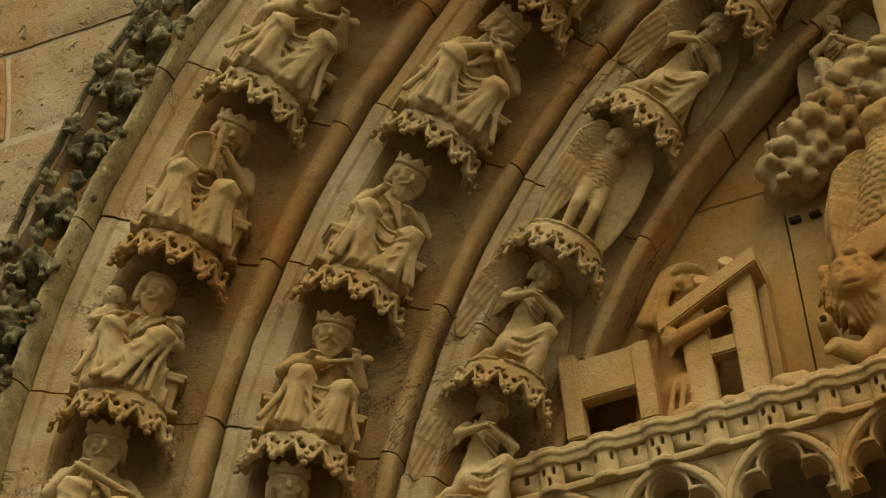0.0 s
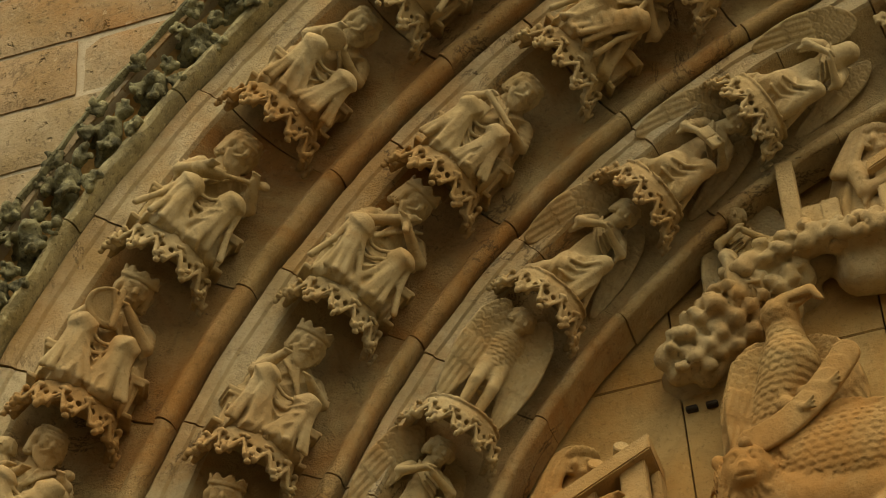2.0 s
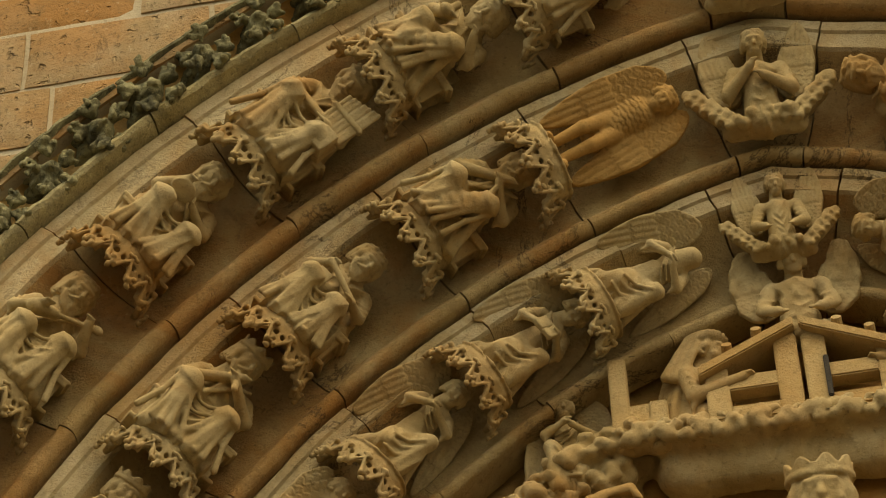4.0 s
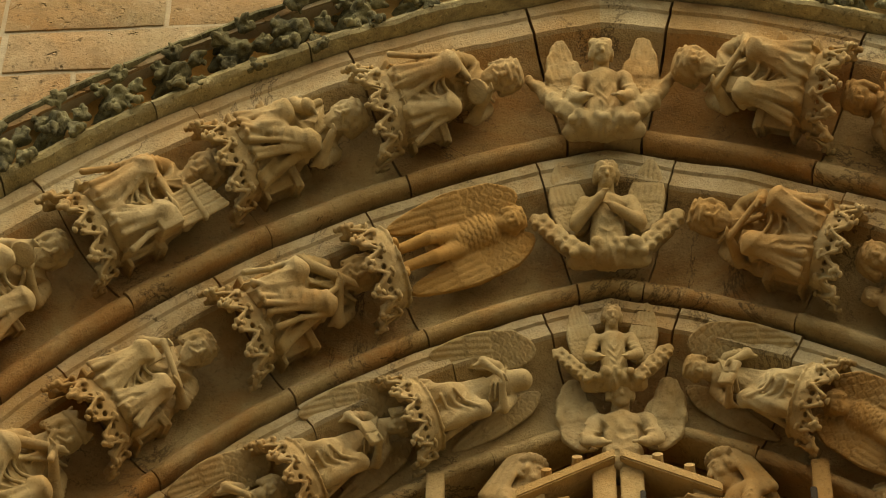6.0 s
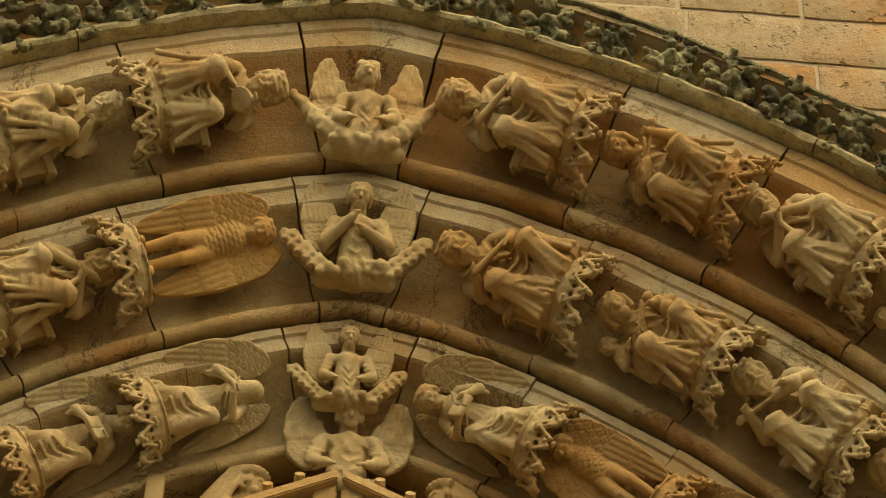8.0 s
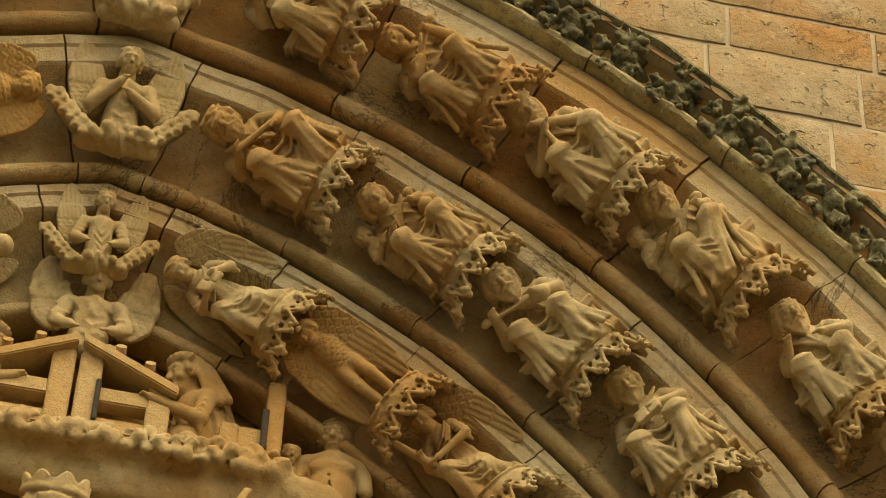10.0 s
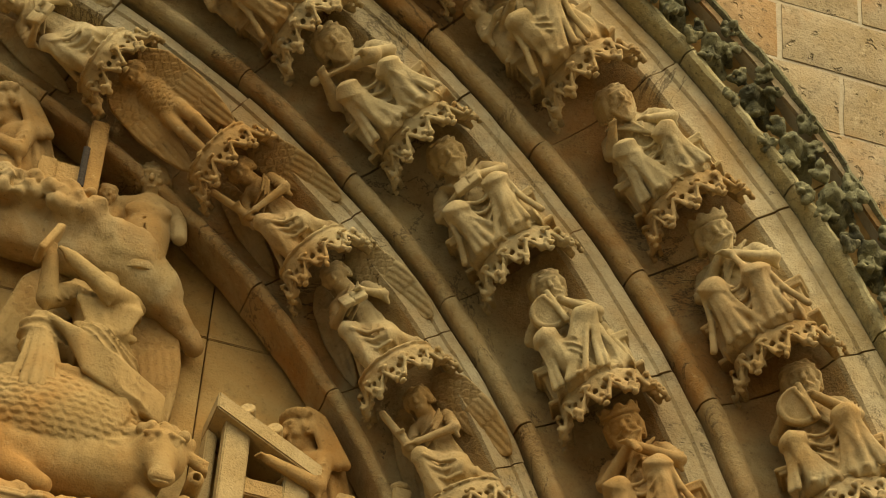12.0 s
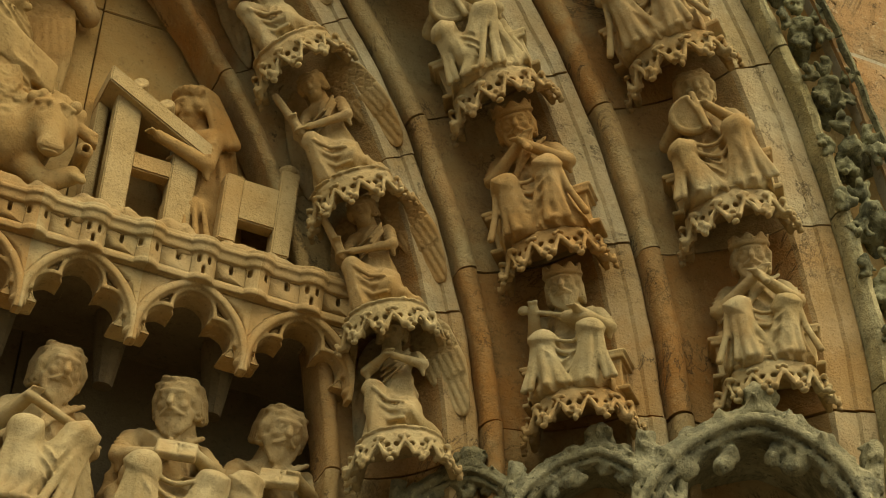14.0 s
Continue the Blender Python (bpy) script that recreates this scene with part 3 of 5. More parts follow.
def seated_elder(seed, kind, crown, tilt, companion=False, bench=True, veil=False, head=True):
    """A robed, bearded elder on a bench, holding something; unit height."""
    rng = random.Random(seed)
    squat = 0.94                                   # large heads over short bodies, as carved to be seen from below
    cl = Clay((-0.36, -0.17, -0.03), (0.36, 0.36, 1.10), 0.0086)
    true_z = cl.z
    cl.z = cl.z / squat
    sp = rng.uniform(0.115, 0.15)
    lift = rng.uniform(-0.03, 0.05)
    knees = [(e * sp + 0.02 * math.sin(seed), rng.uniform(0.21, 0.25), 0.40 + e * lift) for e in (-1, 1)]
    feet = [(e * rng.uniform(0.07, 0.12), rng.uniform(0.19, 0.23), 0.04) for e in (-1, 1)]
    if seed % 5 == 2:                              # one leg thrown over the other
        feet[0] = (0.07, 0.24, 0.17)
        knees[0] = (-0.10, 0.23, 0.46)
    f = folds(cl, seed, 0.024, 94.0, sp)
    body = cl.blank()
    body.add(body.ball((0, 0.09, 0.12), (0.20, 0.155, 0.26)), 0.02)
    body.add(body.ball((0, 0.09, 0.0), (0.25, 0.17, 0.085)), 0.05)
    trail = 1 if seed % 3 else -1                  # the mantle falls over the bench, longer on one hand
    body.add(body.rod((trail * 0.15, -0.06, 0.66), (trail * 0.20, -0.04, 0.34), 0.045, 0.060), 0.03)
    body.add(body.rod((trail * 0.19, 0.02, 0.34), (trail * 0.21, 0.10, 0.05), 0.055, 0.045), 0.03)
    body.add(body.rod((-trail * 0.15, 0.04, 0.10), (-trail * 0.10, 0.10, 0.03), 0.05, 0.06), 0.04)
    for e, k, ft in zip((-1, 1), knees, feet):
        body.add(body.rod((e * 0.08, -0.05, 0.38), k, 0.088, 0.074), 0.035)
        body.add(body.rod(k, ft, 0.072, 0.080), 0.05)
        body.add(body.ball((k[0], k[1] + 0.002, k[2] - 0.005), 0.072), 0.03)
        body.add(body.rod((k[0] * 1.1, k[1] - 0.03, k[2] - 0.06), (e * 0.20, 0.15, 0.03), 0.05, 0.04), 0.04)
    body.add(body.rod((feet[0][0] * 1.3, 0.18, 0.035), (feet[1][0] * 1.3, 0.18, 0.035), 0.050), 0.05)
    body.add(body.rod((0, -0.05, 0.36), (0, -0.03, 0.66), 0.120, 0.128), 0.04)
    body.add(body.rod((-0.13, -0.03, 0.69), (0.13, -0.03, 0.69), 0.058), 0.05)
    body.add(body.rod((-0.10, -0.06, 0.60), (0.16, 0.10, 0.42), 0.06, 0.05), 0.04)
    if veil:                                       # a cloak from the head down over the seat
        body.add(body.rod((0, -0.10, 0.84), (0, -0.10, 0.30), 0.085, 0.19), 0.06)
        body.add(body.rod((-0.12, -0.06, 0.62), (-0.17, 0.0, 0.25), 0.07, 0.09), 0.05)
        body.add(body.rod((0.12, -0.06, 0.62), (0.17, 0.0, 0.25), 0.07, 0.09), 0.05)
    body.d = body.d + f
    cl.add(body.d, 0.004)
    for ft in feet:
        cl.stroke([(ft[0], ft[1], 0.03), (ft[0] * 1.2, ft[1] + 0.07, 0.02)], 0.028, 0.020, 0.006)
    for e, kn, ft in zip((-1, 1), knees, feet):    # pleats that fan from the knees to the hem
        for j in range(5):
            u = (j - 1.6 + 0.25 * math.sin(seed * 3.1 + j * 2)) * 0.036 * e
            cl.stroke([(kn[0] + u * 0.7, kn[1] + 0.055 - abs(u) * 0.55, kn[2] - 0.040), (kn[0] + (ft[0] - kn[0]) * 0.5 + u * 1.1, 0.5 * (kn[1] + ft[1]) + 0.060 - abs(u) * 0.5, 0.5 * kn[2]), (ft[0] + u * 1.9, ft[1] + 0.067 - abs(u) * 0.5 + rng.uniform(-0.01, 0.012), 0.020)], 0.014, 0.021, 0.013)
        cl.stroke([(e * 0.05, 0.03, 0.50), (kn[0] * 0.9, kn[1] * 0.7, kn[2] + 0.066), (kn[0] + e * 0.03, kn[1] + 0.02, kn[2] + 0.05)], 0.012, 0.010, 0.006)
        for j in (-1, 0, 1):                       # cloth strained over the thigh and round the knee
            cl.stroke([(e * 0.10 + 0.03 * j, 0.02, kn[2] + 0.075), (kn[0] + 0.034 * j, kn[1] - 0.03, kn[2] + 0.074 - 0.012 * abs(j)), (kn[0] + 0.045 * j, kn[1] + 0.060 - 0.02 * abs(j), kn[2] + 0.020)], 0.010, 0.011, 0.006)
    for j in range(4):                             # loops of cloth slung between the knees
        zt, drop = 0.40 - 0.062 * j, 0.055 + 0.022 * j
        a, b = (knees[0][0] + 0.035, knees[0][1] + 0.03 - 0.012 * j, zt), (knees[1][0] - 0.035, knees[1][1] + 0.03 - 0.012 * j, zt + 0.02 * math.sin(seed))
        off = 0.025 * math.sin(seed * 1.9 + j)
        cl.stroke([a, ((a[0] + b[0]) / 2 - 0.035 + off, 0.225 - 0.008 * j, zt - drop * 0.8), ((a[0] + b[0]) / 2 + off, 0.232 - 0.008 * j, zt - drop), ((a[0] + b[0]) / 2 + 0.035 + off, 0.225 - 0.008 * j, zt - drop * 0.8), b], 0.013, k=0.007)
    dr = 1 if seed % 2 else -1
    for j in range(5):                             # the mantle drawn across the chest
        cl.stroke([(dr * (0.13 - 0.035 * j), 0.055 + 0.012 * j, 0.735 - 0.02 * j), (dr * (0.03 - 0.025 * j), 0.105, 0.62 - 0.035 * j), (-dr * (0.10 + 0.005 * j), 0.075, 0.50 - 0.035 * j)], 0.012, 0.010, 0.006)
    if bench:
        cl.add(cl.slab((0, -0.06, 0.15), (0.262, 0.12, 0.15)), 0.004)
        for e in (-1, 1):
            cl.cut(cl.slab((e * 0.262, -0.05, 0.145), (0.022, 0.07, 0.085)), 0.003)
        for z in (0.30, 0.02, 0.265):
            cl.add(cl.slab((0, -0.06, z), (0.300 - 0.014 * (z == 0.265), 0.145, 0.016)), 0.003)
        if seed % 2:
            cl.add(cl.slab((0, -0.19, 0.33), (0.20, 0.03, 0.16)), 0.003)
    ha, hb = held_thing(cl, kind, seed)
    left, right = (ha, hb) if ha[0] > hb[0] else (hb, ha)
    for e, hnd in ((1, left), (-1, right)):
        sleeve(cl, (e * 0.155, -0.03, 0.68), (e * rng.uniform(0.19, 0.225), rng.uniform(0.02, 0.07), rng.uniform(0.50, 0.55)), hnd, seed + e)
    cl.z = true_z
    if not head:                                   # broken off at the neck
        cl.add(cl.rod((0, 0.0, 0.62), (0, 0.03, 0.70), 0.075, 0.055), 0.02)
        return cl
    head_shape(cl, (0, 0.070, 0.835), seed, tilt, crown=crown, hair=rng.uniform(0.7, 1.1), beard=seed % 7 != 3 and not veil, veil=veil, size=1.34)
    if companion:
        head_shape(cl, (0.22, 0.04, 0.74), seed + 5, (-25, 5), beard=False, size=0.72)
        cl.add(cl.rod((0.22, 0.02, 0.62), (0.22, 0.02, 0.34), 0.062, 0.085) + f * 0.6, 0.02)
        sleeve(cl, (0.26, 0.04, 0.60), (0.29, 0.09, 0.50), (0.20, 0.14, 0.54), seed, 0.028)
    return cl


def scales(cl, f=46.0):
    """Relief of overlapping feathers."""
    row = cl.z * f * 0.5
    u = (cl.x + 0.6 * cl.y) * f * 0.9 + np.where(np.floor(row) % 2 > 0, math.pi / 2, 0)
    row = row + 0.5 * np.abs(np.sin(u))
    return 0.014 * (row - np.floor(row) - 0.5)


def wing(cl, root, tip, spread, seed, thick=0.026, width=0.15):
    """A feathered wing from its round top at the shoulder to its tip: scales, then two tiers of long quills."""
    a, b, s = (np.array(v, float) for v in (root, tip, spread))
    L = np.linalg.norm(b - a)
    ax = (b - a) / L
    s = s - ax * (s @ ax)
    s = s / np.linalg.norm(s)
    nrm = np.cross(ax, s)
    p = (cl.x - a[0], cl.y - a[1], cl.z - a[2])
    u = sum(p[i] * ax[i] for i in range(3)) / L
    v = sum(p[i] * s[i] for i in range(3))
    w = sum(p[i] * nrm[i] for i in range(3))
    half = width * np.sqrt(np.clip((u + 0.10) / 0.22, 0, 1)) * np.sqrt(np.clip((1.04 - u) / 0.55, 0.0, 1))
    mid = 0.10 * width * np.sin(3 * u)
    quill = np.abs(np.sin((v - mid) * 74 - 2 * u)) ** 0.6
    row = u * 15 + 0.7 * np.abs(np.sin(v * 48 + np.where(np.floor(u * 15) % 2 > 0, 1.57, 0)))
    tier = np.where(u < 0.38, 0.010 + 0.012 * (row - np.floor(row)), np.where(u < 0.68 - 0.05 * quill, 0.010 * (1 - quill) + 0.006, 0.012 * (1 - quill) + 0.014))
    d = np.maximum(np.maximum(np.abs(v - mid) - half, (np.abs(u - 0.47) - 0.57) * L), np.abs(w) - thick * 1.2 + tier)
    cl.add(d * 0.85, 0.004)


def angel(seed, kind, tilt, wings="side", out=1):
    """A kneeling robed angel; its broad wing rises on the hand named by out (1 or -1), the other lies behind."""
    cl = Clay((-0.58, -0.20, -0.03), (0.58, 0.32, 1.14), 0.0090)
    f = folds(cl, seed, 0.016, 96)
    e = -out
    body = cl.blank()
    body.add(body.rod((0.02 * e, -0.04, 0.05), (0, -0.04, 0.38), 0.135, 0.105), 0.04)
    body.add(body.rod((0.04 * e, 0, 0.33), (0.13 * e, 0.16, 0.37), 0.078, 0.062), 0.03)
    body.add(body.rod((0.13 * e, 0.16, 0.37), (0.11 * e, 0.15, 0.04), 0.060, 0.070), 0.03)
    body.add(body.rod((-0.05 * e, 0, 0.28), (-0.06 * e, 0.15, 0.16), 0.080, 0.070), 0.03)
    body.add(body.rod((-0.06 * e, 0.15, 0.14), (-0.20 * e, -0.02, 0.05), 0.066, 0.055), 0.03)
    body.add(body.ball((0.02 * e, 0.05, 0.16), (0.17, 0.14, 0.20)), 0.04)
    body.add(body.rod((0, -0.04, 0.38), (0.01 * e, -0.02, 0.64), 0.098, 0.092), 0.05)
    body.add(body.rod((-0.10, -0.02, 0.68), (0.10, -0.02, 0.68), 0.046), 0.05)
    body.d = body.d + f
    cl.add(body.d, 0.004)
    for j in range(6):                             # long folds from the waist to the hem
        x = (-0.15 + 0.06 * j)
        cl.stroke([(x * 0.45, 0.045 - abs(x) * 0.2, 0.52), (x * 0.8 + 0.03 * e, 0.085 - abs(x) * 0.3, 0.30), (x * 1.2 + 0.02 * e, 0.135 - abs(x) * 0.4, 0.02)], 0.016, 0.026, 0.016)
    for j in range(3):                             # folds slung from knee to knee
        cl.stroke([(0.11 * e, 0.215 - 0.01 * j, 0.34 - 0.08 * j), (0.03 * e, 0.185, 0.25 - 0.075 * j), (-0.06 * e, 0.205, 0.21 - 0.06 * j)], 0.014, k=0.007)
    for j in range(3):
        cl.stroke([(-0.08 * e, 0.055, 0.70 - 0.03 * j), (0.0, 0.088, 0.60 - 0.04 * j), (0.09 * e, 0.062, 0.56 - 0.05 * j)], 0.011, 0.009, 0.006)
    wing(cl, (0.16 * out, -0.07, 0.96), (0.36 * out, -0.13, 0.26), (out, 0.25, 0.30), seed, width=0.135)
    if wings in ("side", "both"):
        wing(cl, (-0.16 * out, -0.13, 0.86), (-0.28 * out, -0.15, 0.12), (-out, 0.15, 0.0), seed + 1, width=0.085)
    if kind == "candle":
        cl.stroke([(0.17 * e, 0.15, 0.46), (0.25 * e, 0.16, 0.80)], 0.030, 0.024, 0.003)
        cl.add(cl.disc((0.172 * e, 0.15, 0.48), 0.044, 0.012), 0.006)
        sleeve(cl, (0.11 * e, -0.02, 0.67), (0.20 * e, 0.05, 0.50), (0.19 * e, 0.14, 0.56), seed, 0.036)
        sleeve(cl, (-0.11 * e, -0.02, 0.67), (-0.13 * e, 0.09, 0.50), (0.09 * e, 0.16, 0.48), seed + 1, 0.036)
    elif kind in ("bow", "broken"):
        sleeve(cl, (0.12, -0.02, 0.67), (0.17, 0.10, 0.54), (0.05, 0.17, 0.60), seed, 0.036)
        sleeve(cl, (-0.12, -0.02, 0.67), (-0.17, 0.10, 0.54), (-0.04, 0.17, 0.58), seed + 1, 0.036)
    else:
        ha, hb = held_thing(cl, kind, seed)
        left, right = (ha, hb) if ha[0] > hb[0] else (hb, ha)
        for s2, hnd in ((1, left), (-1, right)):
            sleeve(cl, (s2 * 0.12, -0.02, 0.67), (s2 * 0.18, 0.05, 0.51), hnd, seed + s2, 0.036)
    if kind != "broken":
        head_shape(cl, (0.02 * e, 0.03, 0.85), seed, tilt, hair=0.35, beard=False, size=1.16)
    else:
        cl.stroke([(0, -0.02, 0.66), (0.03 * e, 0.02, 0.80)], 0.085, 0.075, 0.02)
    return cl


def seraph(seed, tilt):
    """A feather-clad angel, two wings folded before it like a cloak, bare legs below."""
    cl = Clay((-0.44, -0.19, -0.03), (0.42, 0.34, 1.10), 0.0090)
    for e in (-1, 1):
        cl.stroke([(e * 0.05, 0.05, 0.46), (e * 0.060, 0.13, 0.26), (e * 0.055, 0.11, 0.04)], 0.052, 0.032, 0.01)
        cl.stroke([(e * 0.07, 0.10, 0.03), (e * 0.10, 0.18, 0.015)], 0.027, k=0.008)
    cl.add(cl.rod((0, -0.02, 0.36), (0, 0.0, 0.68), 0.11, 0.12) + scales(cl, 60), 0.02)
    for e in (-1, 1):
        wing(cl, (e * 0.15, 0.05, 0.90), (e * 0.20, 0.02, 0.06), (e, 0.15, 0.0), seed + e, 0.034, 0.115)
    head_shape(cl, (0, 0.07, 0.875), seed, tilt, hair=0.35, beard=False, size=1.10)
    return cl


def canopy_clay(seed):
    """A bracket that is the canopy of the figure below: a deep hollow half-octagon of pointed, pierced arches with hanging leaves."""
    cl = Clay((-0.23, -0.05, -0.17), (0.23, 0.23, 0.04), 0.0050)
    rr = np.sqrt(cl.x ** 2 + cl.y ** 2)
    ang = np.arctan2(cl.x, cl.y)
    n = 6
    gap = math.pi / n * 1.04
    turn_by = (ang / gap - np.round(ang / gap)) * gap
    flat = np.cos(turn_by) * 0.7 + 0.3
    rad = (0.150 + 0.30 * np.clip(-cl.z, 0, 0.13)) / flat
    low = -0.118 - 0.030 * np.abs(turn_by) / (gap / 2)
    cl.add(np.maximum(np.abs(rr - rad) - 0.012, np.maximum(low - cl.z, cl.z - 0.010)) * 0.9, 0.002)
    cl.add(np.maximum(rr - rad - 0.004, np.abs(cl.z - 0.002) - 0.016), 0.004)
    for dz, out in ((0.012, 0.020), (-0.016, 0.014)):
        cl.add(np.maximum(np.maximum(rr - rad - out, 0.10 - rr), np.abs(cl.z - dz) - 0.006), 0.003)
    for k in range(n):
        t = (k - (n - 1) / 2) * gap
        d, e = (math.sin(t), math.cos(t)), (math.cos(t), -math.sin(t))
        at = lambda r, u, z: (d[0] * r + e[0] * u, d[1] * r + e[1] * u, z)
        for z, u, r in ((-0.130, 0.0, 0.029), (-0.104, -0.008, 0.017), (-0.104, 0.008, 0.017), (-0.088, 0.0, 0.010)):
            cl.stroke([at(0.11, u, z), at(0.26, u * 1.2, z - 0.004)], r, k=0.002, carve=True)
        for q in (-1, 1):                            # eyes in the spandrels, and the moulded gable over the arch
            cl.stroke([at(0.11, q * 0.026, -0.066), at(0.26, q * 0.033, -0.070)], 0.010, k=0.002, carve=True)
            cl.stroke([at(0.196, 0.0, -0.058), at(0.202, q * 0.022, -0.094), at(0.208, q * 0.038, -0.132)], 0.0075, k=0.003)
            g = t + q * gap / 2
            h = (math.sin(g), math.cos(g))
            for du, dz, r in ((0.0, -0.148, 0.014), (-0.016, -0.128, 0.013), (0.016, -0.128, 0.013), (0.0, -0.108, 0.012)):
                cl.dab((h[0] * 0.222 + h[1] * du, h[1] * 0.222 - h[0] * du, dz), (r, r, r * 0.8), 0.003)
            cl.dab((h[0] * 0.236, h[1] * 0.236, -0.128), 0.008, 0.002, True)
        for q in (-1, 0, 1):
            cl.dab(at(0.192, q * 0.014, -0.044 + 0.006 * (q == 0)), (0.011, 0.011, 0.009), 0.003)
    rng = random.Random(seed)
    for k in range(3):                               # chipped tips
        t = rng.uniform(-1.3, 1.3)
        cl.dab((0.22 * math.sin(t), 0.22 * math.cos(t), -0.150), 0.024, 0.004, True)
    cl.d = cl.d + 0.0035 * wobble(cl.x, cl.y, cl.z, 75, seed) + 0.002 * wobble(cl.x, cl.y, cl.z, 190, seed)
    return cl


CANOPIES = [clay_mesh("canopy", canopy_clay(s), CARVED, 12500) for s in (1, 2, 3)]


def place(name, me, m, label, category, group=""):
    ob = new(name, me)
    ob.matrix_world = m
    return tagged(ob, label, category, group)


def bracket(side, r, a, y, k, size, label="pierced leafy limestone canopy bracket under a seated figure"):
    return place("canopy", CANOPIES[k % 3], seat_pose(side, r, a, y) @ Matrix.Scale(size, 4), label, "canopy", "canopy brackets")


# outer order: angle of the seat, what is held, crown, head turn, label
OUTER_L = [(9.9, "scroll", True, (-10, -12), "crowned bearded elder with a scroll"), (18.1, "gift", False, (15, -8), "bearded elder with a small companion beside him"),
           (26.3, "harp", True, (12, -10), "crowned elder playing a small harp"), (35.2, "fiddle", False, (20, -8), "curly-haired elder tuning a fiddle"),
           (44.2, "drum", False, (10, -12), "elder with a round drum on his shoulder"), (52.4, "organ", False, (5, -20), "veiled player at a bundle of organ pipes"),
           (60.4, "bowl", False, (-5, -10), "two small elders bent over a flask"), (68.6, "drum", False, (0, -10), "reddened elder with a tambourine")]
OUTER_R = [(68.7, "scroll", False, (5, -8), "elder lying back with an open scroll"), (60.5, "lute", False, (-8, -8), "bearded elder with crossed legs and a lute"),
           (52.7, "trumpet", True, (8, -8), "crowned elder holding a flute"), (44.6, "gift", False, (14, -10), "hooded elder with a child at his knee"),
           (36.2, "plain", False, (25, -5), "red-haired elder with bent head"), (27.6, "trumpet", True, (12, -5), "crowned elder blowing a short trumpet"),
           (19.4, "harp", False, (8, -6), "bearded elder with a psaltery"), (11.0, "pipe", True, (0, -4), "lichened crowned elder raising a cup")]
MIDDLE_L = [(8.3, "book", True, (0, -8), "crowned elder with a book"), (17.5, "fiddle", True, (-8, -10), "crowned elder playing a fiddle"),
            (27.2, "plain", True, (10, -8), "crowned elder in a wide mantle"), (37.0, "pipe", True, (25, -8), "crowned elder blowing a pipe"),
            (46.5, "scroll", False, (25, -8), "curly-haired elder leaning over a scroll"), (56.4, "trumpet", False, (15, -10), "elder in deep folds with a horn")]
MIDDLE_R = [(65.3, "scroll", False, (-10, -8), "draped elder with a broken arm"), (55.9, "gift", False, (10, -8), "reclining elder with a little house and a child"),
            (46.8, "lute", False, (10, -8), "elder with crossed legs and open mantle"), (37.8, "book", False, (6, -8), "curly-haired elder bent over a tablet"),
            (28.5, "harp", False, (8, -8), "elder with one raised arm"), (19.1, "pipe", True, (5, -8), "crowned elder with a broken psaltery"), (10.1, "fiddle", True, (3, -4), "crowned elder playing a lute")]
INNER_L = [(15.0, "broken_wing", "bow", (10, -8)), (24.2, "side", "bow", (15, -10)), (33.9, "seraph", "", (20, -10)), (44.1, "both", "bow", (15, -10)), (53.6, "side", "book", (30, -8)), (62.6, "side", "broken", (10, -20))]
INNER_R = [(62.8, "side", "book", (-10, -15)), (53.2, "seraph", "", (-25, -8)), (44.1, "side", "candle", (-12, -10)), (34.8, "side", "book", (-10, -10)), (25.0, "side", "candle", (-8, -8)), (16.2, "side", "candle", (-5, -8)), (8.0, "side", "bow", (20, 0))]

SIZE = {"outer": 0.485, "middle": 0.465, "inner": 0.425}
MID = {"outer": 3.985, "middle": 3.435, "inner": 2.935}
count = 0
for order, side, rows in (("outer", -1, OUTER_L), ("outer", 1, OUTER_R), ("middle", -1, MIDDLE_L), ("middle", 1, MIDDLE_R)):
    for a, kind, crown, tilt, words in rows:
        count += 1
        y = FRONT[order] + 0.045
        size = SIZE[order] * (1 + 0.04 * math.sin(count * 2.3))
        me = clay_mesh("statue", seated_elder(count, kind, crown, tilt, companion=kind == "gift"), STATUE)
        m = seat_pose(side, MID[order], a + 0.32, y) @ pose(0, 0, 0, 0, 0, 6 * math.sin(count * 1.7)) @ Matrix.Diagonal((size * 1.20, size * 1.15, size, 1))
        place("statue", me, m, "limestone " + words, "statue", "elders of the archivolts")
        bracket(side, MID[order], a + 0.2, y, count, 0.85 if order == "outer" else 0.81)
for side, rows in ((-1, INNER_L), (1, INNER_R)):
    for a, wings, kind, tilt in rows:
        count += 1
        y = FRONT["inner"] + 0.045
        cl = seraph(count, tilt) if wings == "seraph" else angel(count // 2 * 2 + (side > 0), kind, tilt, wings, -side)
        m = seat_pose(side, MID["inner"], a + 0.40, y) @ Matrix.Diagonal((SIZE["inner"] * 1.16, SIZE["inner"] * 1.12, SIZE["inner"], 1))
        words = "limestone feather-clad angel with folded wings and bare legs" if wings == "seraph" else "limestone kneeling robed angel with a feathered wing"
        place("statue", clay_mesh("statue", cl, STATUE), m, words, "statue", "angels of the inner archivolt")
        bracket(side, MID["inner"], a + 0.2, y, count, 0.76, "pierced leafy limestone canopy bracket under a kneeling angel")


